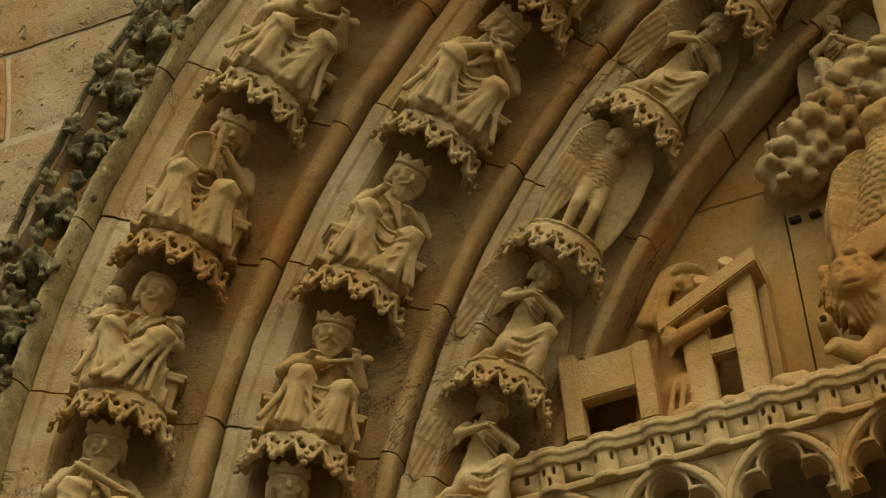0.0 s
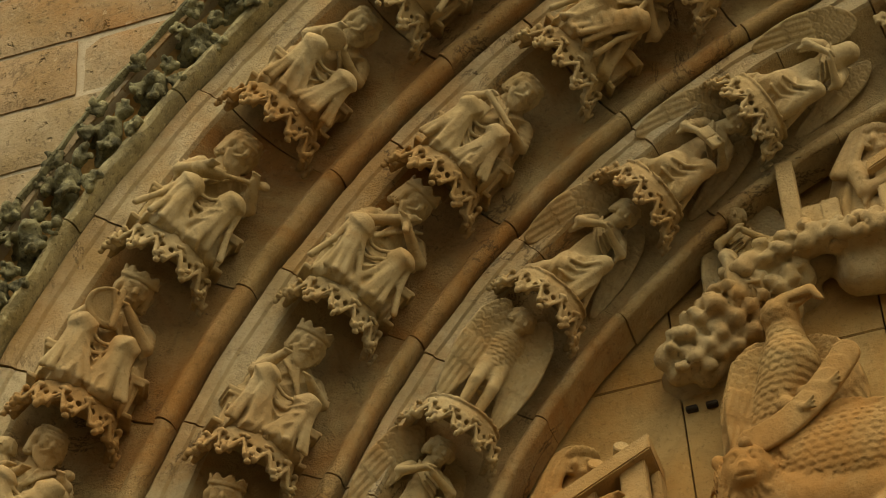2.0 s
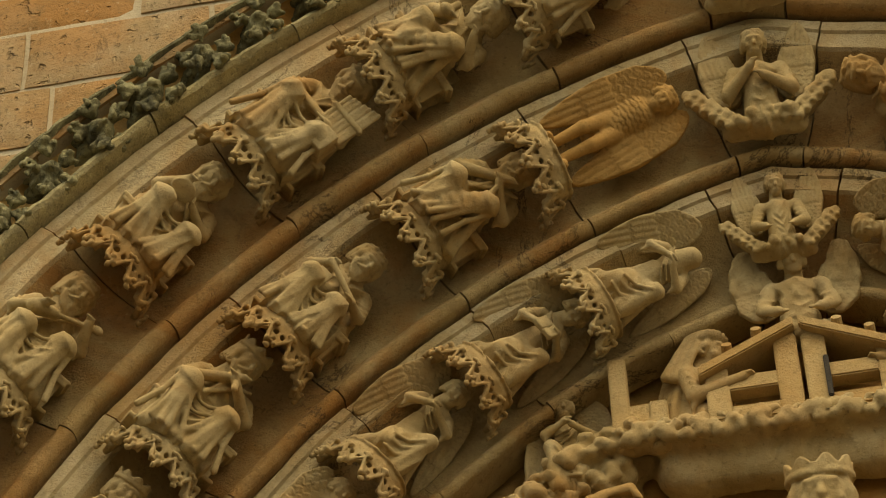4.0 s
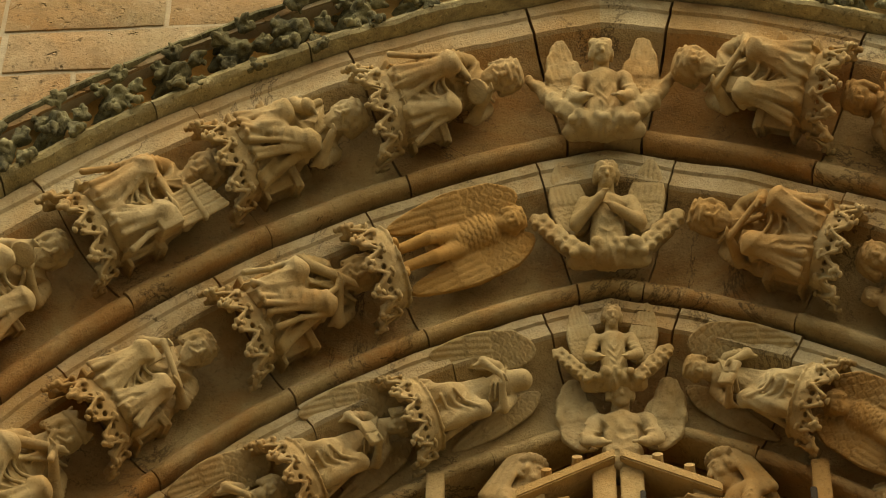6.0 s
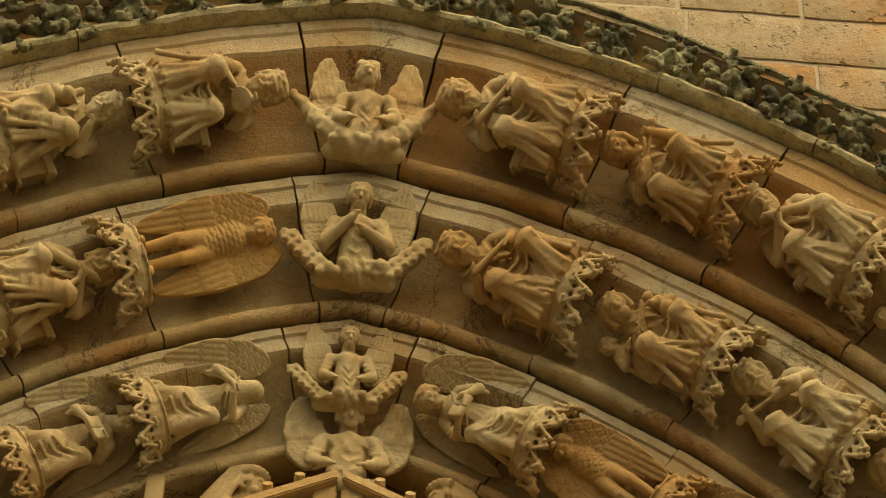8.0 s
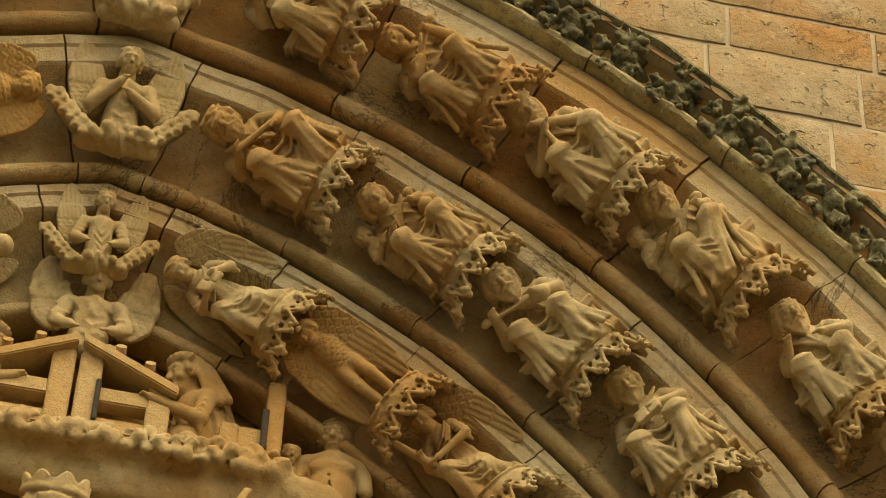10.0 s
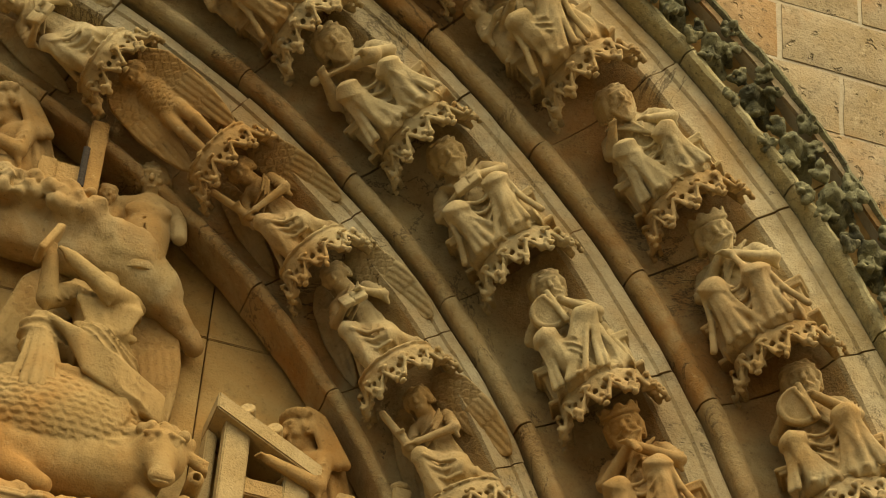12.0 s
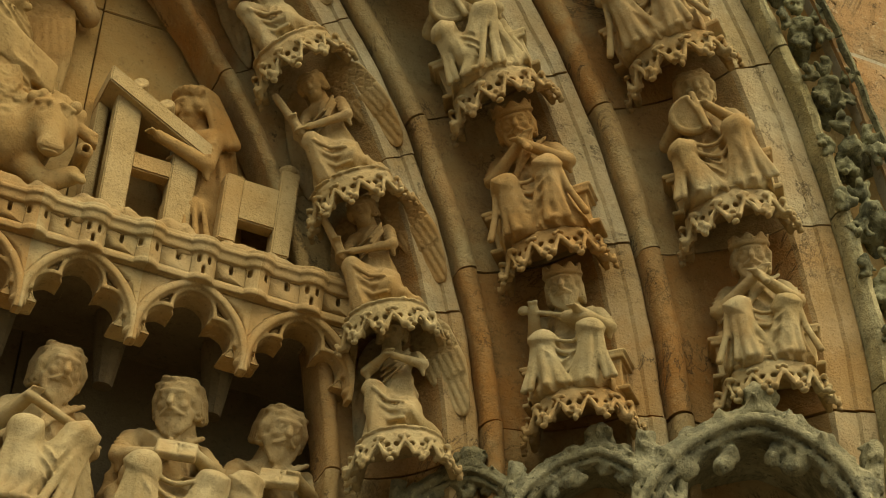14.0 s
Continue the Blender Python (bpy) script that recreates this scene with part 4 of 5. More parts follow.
# ---- leaf crockets of the hood ----
def crocket_clay(seed):
    """A curled leaf cluster with deeply drilled lobes on a ribbed stalk."""
    cl = Clay((-0.12, -0.05, -0.13), (0.12, 0.13, 0.11), 0.0056)
    rng = random.Random(seed)
    cl.stroke([(0, -0.05, -0.11), (0, 0.0, -0.05), (0, 0.05, 0.0)], 0.022, 0.034, 0.01)
    for q in (-1, 1):                              # ribs that curve out of the hollow
        cl.stroke([(q * 0.085, -0.045, -0.09), (q * 0.045, 0.0, -0.055), (q * 0.028, 0.040, -0.01)], 0.012, 0.016, 0.006)
    for k in range(5):                             # leaves, each with three lobes
        t = 2 * math.pi * (k + 0.25 + rng.uniform(-0.12, 0.12)) / 5
        c = np.array((0.056 * math.cos(t), 0.058 + rng.uniform(-0.012, 0.016), 0.006 + 0.046 * math.sin(t)))
        for j in (-1, 0, 1):
            a = t + 0.75 * j
            tip = c + np.array((0.034 * math.cos(a), 0.014 - 0.012 * abs(j), 0.032 * math.sin(a)))
            cl.stroke([tuple(c), tuple(tip)], 0.015, 0.012, 0.003)
            cl.dab(tuple(tip), 0.0115, 0.003)
        cl.dab(tuple(c + np.array((0.012 * math.cos(t), 0.022, 0.010 * math.sin(t)))), 0.010, 0.003, True)
        a = t + math.pi / 5
        cl.dab((0.052 * math.cos(a), 0.074, 0.006 + 0.044 * math.sin(a)), 0.012, 0.003, True)
    cl.dab((0, 0.072, 0.006), 0.018, 0.004)
    for k in range(16):                            # drilled, eaten-away surface
        t, q = rng.uniform(0, 6.28), rng.uniform(0.2, 1.0)
        cl.dab((0.085 * q * math.cos(t), 0.082 - 0.02 * q, 0.006 + 0.07 * q * math.sin(t)), rng.uniform(0.006, 0.010), 0.002, True)
    cl.d = cl.d + 0.006 * wobble(cl.x, cl.y, cl.z, 105, seed) + 0.0045 * wobble(cl.x, cl.y, cl.z, 230, seed)
    return cl


CROCKETS = [clay_mesh("crocket", crocket_clay(s), CRUST, 7000) for s in range(4)]
k = 0
for side in (-1, 1):
    a = 6.7
    while a < 79:
        k += 1
        m = seat_pose(side, 4.435, a, FRONT["outer"] + 0.0, 0.12) @ pose(0, 0, 0, 0, 8 * math.sin(k * 2.1), 10 * math.sin(k)) @ Matrix.Scale(1.18 + 0.10 * math.sin(k * 1.3), 4)
        place("leaf_crocket", CROCKETS[k % 4], m, "dark lichened curled stone leaf on the hood mould", "carving", "leaf crockets")
        a += 2.98


# ---- tympanum: wall of upright slabs ----
def tympanum():
    ob = empty("tympanum", "ochre-stained limestone tympanum wall of upright slabs", "wall", "structure")
    xs = [-2.6, -1.02, -0.35, 0.42, 1.17, 2.6]
    for k, (xa, xb) in enumerate(zip(xs, xs[1:])):
        for za, zb in ((5.0, 6.05), (6.05, 7.0), (7.0, 8.7)):
            bmm = bmesh.new()
            # lowest slabs are set back, and their dark colour carries the niche's shade
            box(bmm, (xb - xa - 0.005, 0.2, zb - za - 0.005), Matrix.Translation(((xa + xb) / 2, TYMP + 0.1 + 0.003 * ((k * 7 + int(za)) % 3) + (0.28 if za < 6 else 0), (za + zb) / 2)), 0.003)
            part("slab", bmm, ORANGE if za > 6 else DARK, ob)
    for side in (-1, 1):
        for dx in (0.0, 0.065):
            bmm = bmesh.new()
            box(bmm, (0.038, 0.03, 0.016), Matrix.Translation((X0 + side * (0.965 + dx), TYMP - 0.005, 6.86 + 0.005 * side)), 0.003)
            part("iron_cramp", bmm, IRON, ob, "rusty black iron cramp")
    return ob


IRON = stone("black_iron", (0.03, 0.028, 0.026), (0.05, 0.045, 0.04), (0.07, 0.04, 0.02), 0.4, rough=0.7)
tympanum()


def stand(x, y, z, rz=0.0, rx=0.0, ry=0.0, size=(1, 1, 1)):
    """Pose of a carving in the tympanum: rz 0 faces the viewer, positive turns it to its left."""
    return Matrix.Translation((x, y, z)) @ Matrix.Rotation(radians(180 + rz), 4, "Z") @ pose(0, 0, 0, rx, ry, 0) @ Matrix.Diagonal((*size, 1))


# ---- cloud ledges ----
def cloud_ledge(name, path, lo, hi, lump, thick, label, seed, step=0.0135, bare=()):
    """A ledge of curling stone clouds along a path; the lumps sit on its front and top."""
    cl = Clay(lo, hi, step)
    rng = random.Random(seed)
    for a, b in (pair for run in path for pair in zip(run, run[1:])):
        cl.add(cl.rod(a, b, thick), 0.03)
        cl.add(cl.rod((a[0], a[1] + 0.12, a[2]), (b[0], b[1] + 0.12, b[2]), thick * 1.1), 0.05)
        n = max(2, int((Vector(b) - Vector(a)).length / (lump * 1.15)))
        for k in range(n):
            t = (k + 0.5) / n
            for row, (dy, dz) in enumerate(((-0.9 * thick, -0.45 * thick), (-0.95 * thick, 0.2 * thick), (-0.6 * thick, 0.8 * thick), (0.1 * thick, thick))):
                c = [a[i] + (b[i] - a[i]) * (t + (0.5 / n if row % 2 else 0)) for i in range(3)]
                r = lump * rng.uniform(0.42, 0.68)
                cl.add(cl.ball((c[0] + rng.uniform(-1, 1) * lump * 0.2, c[1] + dy * 1.45, c[2] + dz * 1.35 + rng.uniform(-1, 1) * lump * 0.2), (r * 1.1, r, r * 0.9)), 0.002)
    for a, b, r in bare:                           # rough bossed stone with no clouds cut in it
        cl.add(cl.rod(a, b, *r) + 0.010 * wobble(cl.x, cl.y, cl.z, 21, seed), 0.05)
    cl.d = cl.d + 0.005 * wobble(cl.x, cl.y, cl.z, 62, seed) + 0.004 * wobble(cl.x, cl.y, cl.z, 140, seed + 1)
    return place(name, clay_mesh(name, cl, CARVED, 34000), Matrix.Identity(4), label, "carving")


UP = [(-1.03, 6.90, 6.985), (-0.86, 6.88, 7.10), (-0.70, 6.86, 7.22), (-0.55, 6.86, 7.265), (-0.2, 6.86, 7.25), (0.15, 6.86, 7.25), (0.5, 6.86, 7.255), (0.72, 6.86, 7.245)]
UNDER = [[(-1.00, 6.93, 6.935), (-0.86, 6.92, 7.02), (-0.72, 6.90, 7.13), (-0.56, 6.92, 7.18)], [(-0.92, 6.96, 6.93), (-0.78, 6.95, 7.02), (-0.62, 6.95, 7.10)]]
BARE = [((0.66, 6.87, 7.21), (0.90, 6.88, 7.17), (0.055, 0.06)), ((0.70, 6.93, 7.14), (0.96, 6.94, 7.08), (0.09, 0.09)), ((0.90, 6.92, 7.12), (1.12, 6.96, 6.91), (0.085, 0.03)), ((-0.40, 6.95, 7.17), (0.70, 6.95, 7.15), (0.07, 0.08))]
cloud_ledge("cloud_ledge", [UP] + UNDER, (-1.16, 6.70, 6.86), (1.22, 7.06, 7.42), 0.047, 0.040, "jutting ledge of curling stone clouds under the upper desks", 3, bare=BARE)
LOWBAND = [(-2.04, 6.85, 6.085), (-1.0, 6.83, 6.092), (0.04, 6.82, 6.092), (1.08, 6.83, 6.092), (2.12, 6.85, 6.085)]
cloud_ledge("cloud_band", [LOWBAND], (-2.14, 6.72, 5.99), (2.22, 7.05, 6.22), 0.054, 0.030, "rolling stone cloud band on the castle frieze", 5, 0.0135)


# ---- castle frieze over the apostles ----
def bay_clay():
    """One bay: a pointed trefoil arch under a little castle wall with turrets, slits and battlements."""
    cl = Clay((-0.169, -0.16, -0.03), (0.169, 0.06, 0.375), 0.0050)
    x, y, z = cl.x, cl.y, cl.z
    lobe = lambda cx, cz, r: np.sqrt((x - cx) ** 2 + (z - cz) ** 2) - r
    hole = np.minimum(np.minimum(np.minimum(lobe(0, 0.136, 0.056), lobe(0, 0.085, 0.036)), np.minimum(lobe(-0.080, 0.066, 0.050), lobe(0.080, 0.066, 0.050))), np.maximum(np.abs(x) - 0.100 - 0.3 * np.clip(0.06 - z, 0, 1), z - 0.075))
    outer = np.maximum(np.sqrt((np.abs(x) + 0.06) ** 2 + (z - 0.0) ** 2) - 0.228, -0.2 - z)
    cl.add(np.maximum(np.maximum(np.abs(x) - 0.175, np.abs(y + 0.015) - 0.055), np.maximum(-z + 0.02, z - 0.335)), 0.001)
    cl.cut(hole, 0.004)
    cl.cut(np.maximum(outer + 0.016, y + 0.045), 0.004)
    cl.add(np.maximum(np.abs(outer) - 0.011, np.abs(y + 0.06) - 0.024), 0.005)
    cl.add(np.maximum(np.maximum(np.abs(hole - 0.010) - 0.006, np.abs(y + 0.045) - 0.022), np.maximum(outer, 0.05 - z)), 0.003)
    for e in (-1, 1):
        cl.add(cl.rod((e * 0.169, -0.045, 0.07), (e * 0.169, -0.055, 0.012), 0.026, 0.016), 0.008)
        cl.add(cl.ball((e * 0.169, -0.055, 0.004), (0.026, 0.026, 0.016)), 0.006)
    towers = np.minimum(np.minimum(np.sqrt((x + 0.169) ** 2 + (y + 0.068) ** 2), np.sqrt((x - 0.169) ** 2 + (y + 0.068) ** 2)), np.sqrt(x ** 2 + (y + 0.068) ** 2)) - 0.040
    wall = np.maximum(np.abs(y + 0.045) - 0.040, np.abs(x) - 0.2)
    mass = np.minimum(towers, wall)
    cl.add(np.maximum(mass, np.maximum(0.215 - z, z - 0.335)), 0.003)
    cl.add(np.maximum(mass - 0.012, np.abs(z - 0.318) - 0.013), 0.005)
    cl.add(np.maximum(mass - 0.006, np.abs(z - 0.222) - 0.009), 0.005)
    for dz, out in ((0.338, 0.020), (0.356, 0.012)):
        cl.add(np.maximum(mass - out, np.abs(z - dz) - 0.0075), 0.004)
    for cx, depth in ((-0.145, 0.11), (-0.015, 0.115), (0.015, 0.115), (0.145, 0.11), (-0.075, 0.09), (0.088, 0.09), (0.0, 0.115)):
        zz = 0.285 if cx else 0.248
        cl.cut(cl.slab((cx, -depth, zz), (0.0052, 0.035, 0.014), None, 0.002), 0.001)
    return cl


frieze = empty("castle_frieze", "carved stone castle frieze of trefoil arches and turrets", "carving", "structure")
bay = clay_mesh("arch_bay", bay_clay(), CARVED, 15000)
for k in range(-6, 6):
    ob = new("arch_bay", bay)
    ob.location = (X0 + 0.338 * (k + 0.5), 6.86, 5.745)
    ob.parent = frieze
for k in range(-6, 7):                                  # ribbed corbels behind the arches, shade put into their colour
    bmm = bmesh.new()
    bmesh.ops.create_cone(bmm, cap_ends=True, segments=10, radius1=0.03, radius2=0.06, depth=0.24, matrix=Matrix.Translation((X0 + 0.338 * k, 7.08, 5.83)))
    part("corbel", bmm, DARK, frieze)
# underside slab, coloured dark for the shade under the arches
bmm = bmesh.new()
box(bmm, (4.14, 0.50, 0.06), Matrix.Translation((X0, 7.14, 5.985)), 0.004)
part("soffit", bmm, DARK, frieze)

# ---- seated apostles below the frieze ----
for k, (x, turn_to, nod) in enumerate(((0.88, 10, -5), (1.218, 5, -8), (1.578, -30, -10), (1.898, 12, -12))):
    cl = seated_elder(70 + k * 2, ("book", "scroll", "book", "book")[k], False, (turn_to, nod), bench=False)
    place("statue", clay_mesh("statue", cl, STATUE), stand(x * 1.016, 7.01, 5.135, 8 - 5 * k, size=(0.70, 0.66, 0.63)), "limestone bearded apostle seated with a book", "statue", "apostles")


# ---- desks, benches and scribes ----
def bar(parent, name, a, b, w, d, material=None):
    """A squared stone bar from a to b, w wide across and d deep."""
    a, b = Vector(a), Vector(b)
    v = b - a
    m = Matrix.Translation((a + b) / 2) @ v.to_track_quat("Z", "Y").to_matrix().to_4x4()
    bmm = bmesh.new()
    box(bmm, (w, d, v.length), m, 0.005)
    bmm.normal_update()
    return part(name, bmm, material or SMOOTH, parent)


def plank(parent, name, quad, y0, y1):
    """A board with the outline quad [(x, z)...] between the depths y0 and y1."""
    bmm = bmesh.new()
    f = bmm.faces.new([bmm.verts.new((x, y0, z)) for x, z in quad])
    r = bmesh.ops.extrude_face_region(bmm, geom=[f])
    bmesh.ops.translate(bmm, vec=(0, y1 - y0, 0), verts=[v for v in r["geom"] if isinstance(v, bmesh.types.BMVert)])
    bmesh.ops.recalc_face_normals(bmm, faces=bmm.faces[:])
    bmesh.ops.bevel(bmm, geom=bmm.edges[:], offset=0.005, segments=2, affect="EDGES")
    return part(name, bmm, SMOOTH, parent)


SMOOTH = stone("dressed_limestone", (0.42, 0.29, 0.135), (0.49, 0.37, 0.20), (0.41, 0.22, 0.075), 0.5, bump=0.45)


def lectern(label, low, high, foot, w=0.082, ground=6.10, rail=6.36, yf=6.84):
    """Open-framed sloping desk: two legs, a rail, the board with two inkhorns, a closed end."""
    ob = empty("lectern", label, "desk")
    s = 1 if high[0] > low[0] else -1
    slope = (high[1] - low[1]) / (high[0] - low[0])
    at = lambda x: low[1] + slope * (x - low[0])
    xa, xb = foot
    for x in (xa, xb):
        plank(ob, "leg", [(x - w / 2, ground), (x + w / 2, ground), (x + w / 2, at(x + w / 2) - 0.02), (x - w / 2, at(x - w / 2) - 0.02)], yf, yf + 0.06)
    i, o = min(xa, xb) + w / 2 - 0.004, max(xa, xb) - w / 2 + 0.004
    plank(ob, "rail", [(i, rail - 0.03), (o, rail - 0.03), (o, rail + 0.03), (i, rail + 0.03)], yf + 0.004, yf + 0.056)
    t = 0.06
    plank(ob, "board", [(low[0], low[1] - t), (high[0], high[1] - t), (high[0], high[1]), (low[0], low[1])], yf - 0.03, TYMP)
    plank(ob, "end_panel", [(high[0] - s * 0.035, ground), (high[0], ground), (high[0], high[1] - t), (high[0] - s * 0.035, high[1] - t - s * slope * 0.035)], yf + 0.09, TYMP)
    for f in (0.42, 0.68):
        x = low[0] + (high[0] - low[0]) * f
        bmm = bmesh.new()
        bmesh.ops.create_cone(bmm, cap_ends=True, segments=14, radius1=0.020, radius2=0.026, depth=0.085, matrix=Matrix.Translation((x, yf + 0.03, at(x) + 0.024)) @ Matrix.Rotation(radians(70), 4, "X") @ Matrix.Rotation(radians(20 * s), 4, "Y"))
        bmesh.ops.bevel(bmm, geom=bmm.edges[:], offset=0.004, segments=1, affect="EDGES")
        part("inkhorn", bmm, SMOOTH, ob)
    return ob


def bench(label, x0, x1, ground, seat, top, back_left, posts=True, yf=6.82):
    """Stone chair seen from its side: two posts on turned feet, an apron with an opening, a higher back post."""
    ob = empty("scribe_bench", label, "bench")
    w = 0.058
    lo, hi = min(x0, x1), max(x0, x1)
    for x, z in ((lo + w / 2, top if back_left else seat), (hi - w / 2, seat if back_left else top)):
        plank(ob, "post", [(x - w / 2, ground + 0.06), (x + w / 2, ground + 0.06), (x + w / 2, z), (x - w / 2, z)], yf, yf + 0.07)
        bmm = bmesh.new()
        for dz, r in ((0.008, 0.034), (0.026, 0.024), (0.044, 0.036)):
            bmesh.ops.create_uvsphere(bmm, u_segments=12, v_segments=8, radius=1, matrix=Matrix.Translation((x, yf + 0.035, ground + dz)) @ Matrix.Diagonal((r, r, 0.016, 1)))
        part("turned_foot", bmm, SMOOTH, ob)
        if posts and z == top:
            bmm = bmesh.new()
            bmesh.ops.create_uvsphere(bmm, u_segments=14, v_segments=10, radius=1, matrix=Matrix.Translation((x, yf + 0.035, z + 0.012)) @ Matrix.Diagonal((0.034, 0.034, 0.024, 1)))
            part("finial", bmm, SMOOTH, ob)
    plank(ob, "apron", [(lo + w - 0.004, seat - 0.15), (hi - w + 0.004, seat - 0.15), (hi - w + 0.004, seat - 0.004), (lo + w - 0.004, seat - 0.004)], yf + 0.006, yf + 0.062)
    plank(ob, "seat", [(lo, seat - 0.03), (hi, seat - 0.03), (hi, seat), (lo, seat)], yf + 0.072, TYMP)
    return ob


lectern("dressed stone open-framed writing desk with two inkhorns", (-1.435, 6.50), (-1.105, 6.66), (-1.335, -1.175))
lectern("dressed stone open-framed writing desk beside a veiled scribe", (1.545, 6.47), (1.195, 6.655), (1.475, 1.275))
bench("low dressed stone bench on turned feet", -1.765, -1.475, 6.10, 6.44, 6.46, True, posts=False)
bench("stone chair with a tall round-capped post", 1.60, 1.83, 6.10, 6.40, 6.47, False)
def scribe_clay(seed, tall, reach):
    """A slim veiled writer bent forward over a desk; tall is the height of the head, reach the side of the writing arm."""
    cl = Clay((-0.32, -0.34, -0.03), (0.32, 0.44, tall + 0.22), 0.0092)
    sh = tall - 0.17
    body = cl.blank()
    body.add(body.rod((0, -0.05, 0.02), (0, -0.04, sh * 0.55), 0.15, 0.115), 0.05)
    body.add(body.rod((0, -0.04, sh * 0.5), (0, 0.01, sh - 0.03), 0.11, 0.10), 0.05)
    body.add(body.rod((-0.10, 0.01, sh), (0.10, 0.01, sh), 0.052), 0.05)
    body.add(body.rod((-0.05, 0.0, sh * 0.38), (-0.06, 0.09, sh * 0.40), 0.08, 0.07), 0.04)
    body.add(body.rod((0.05, 0.0, sh * 0.38), (0.06, 0.09, sh * 0.40), 0.08, 0.07), 0.04)
    body.add(body.rod((0, 0.10, sh * 0.38), (0, 0.07, 0.02), 0.095, 0.12), 0.04)
    cl.add(body.d, 0.004)
    for j in range(9):                             # folds down the skirt on both flanks
        a = math.pi * (j + 0.5) / 9
        x, y = math.cos(a), math.sin(a)
        cl.stroke([(0.13 * x, 0.04 + 0.14 * y, sh * 0.42), (0.16 * x, 0.03 + 0.16 * y, sh * 0.2), (0.19 * x, 0.02 + 0.19 * y, 0.0)], 0.012, 0.020, 0.006)
    for e in (-1, 1):
        for j in range(4):                         # the veil and mantle over the back
            cl.stroke([(e * 0.09, -0.03 - 0.03 * j, sh + 0.02), (e * (0.13 - 0.01 * j), -0.05 - 0.04 * j, sh * 0.6), (e * (0.15 - 0.015 * j), -0.05 - 0.045 * j, 0.05)], 0.022, 0.028, 0.010)
        sleeve(cl, (e * 0.12, 0.01, sh - 0.01), (e * 0.15, 0.08, sh - 0.18), (e * 0.05, 0.28, sh - 0.10) if e == reach else (e * 0.04, 0.15, sh - 0.16), seed + e, 0.042)
    cl.stroke([(0, 0.0, sh), (0, 0.02, tall - 0.05)], 0.05, k=0.02)
    head_shape(cl, (0, 0.055, tall), seed, (8 * reach, -2), hair=0.2, beard=False, veil=True, size=1.28)
    return cl


for x, y, z, rz, size, tall, seed in ((-1.44, 6.95, 6.10, 62, 0.66, 0.83, 60), (1.57, 6.95, 6.10, -62, 0.66, 0.83, 61), (-0.33, 6.94, 7.24, 62, 0.66, 0.60, 62), (0.47, 6.94, 7.24, -62, 0.66, 0.60, 63)):
    cl = scribe_clay(seed, tall, 1 if rz > 0 else -1)
    place("statue", clay_mesh("statue", cl, OCHRE_SHADED if tall > 0.7 else STATUE), stand(x, y, z, rz, -6, size=(size * 0.9, size, size)), "limestone veiled evangelist bent over a writing desk", "statue", "evangelists")


def twin_desk():
    """Two window-like open desks under one ridge, over the middle of the tympanum."""
    ob = empty("twin_lectern", "gabled pair of open-framed stone writing desks", "desk")
    for s in (-1, 1):
        X = lambda d: X0 + s * d
        top = lambda d: 7.635 - 0.50 * (d - 0.01)
        P = lambda q: [(X(d), z) for d, z in q]
        plank(ob, "roof_board", P([(0.008, top(0.008) - 0.04), (0.33, top(0.33) - 0.04), (0.33, top(0.33)), (0.008, top(0.008))]), 6.775, TYMP - 0.05)
        for d in (0.045, 0.275):
            plank(ob, "leg", P([(d - 0.038, 7.27), (d + 0.038, 7.27), (d + 0.038, top(d + 0.038) - 0.03), (d - 0.038, top(d - 0.038) - 0.03)]), 6.81, 6.88)
        for z in (7.295, 7.42):
            plank(ob, "rail", P([(0.080, z - 0.03), (0.240, z - 0.03), (0.240, z + 0.03), (0.080, z + 0.03)]), 6.814, 6.876)
        for d in (0.13, 0.23):
            bmm = bmesh.new()
            bmesh.ops.create_cone(bmm, cap_ends=True, segments=12, radius1=0.022, radius2=0.017, depth=0.085, matrix=Matrix.Translation((X(d), 6.83, top(d) + 0.02)) @ Matrix.Rotation(radians(62), 4, "X"))
            part("inkhorn", bmm, SMOOTH, ob)
    return ob


twin_desk()
bench("stone chair with a tall square back post on the cloud ledge", -0.58, -0.40, 7.22, 7.40, 7.595, True, posts=False)
chair = bench("stone chair with a tall square post and an iron clamp", 0.52, 0.72, 7.22, 7.40, 7.60, False, posts=False)
bar(chair, "iron_clamp", (0.66, 6.812, 7.30), (0.66, 6.812, 7.47), 0.022, 0.014, IRON)
bar(chair, "iron_clamp", (0.118, 6.803, 7.30), (0.118, 6.803, 7.47), 0.018, 0.012, IRON)


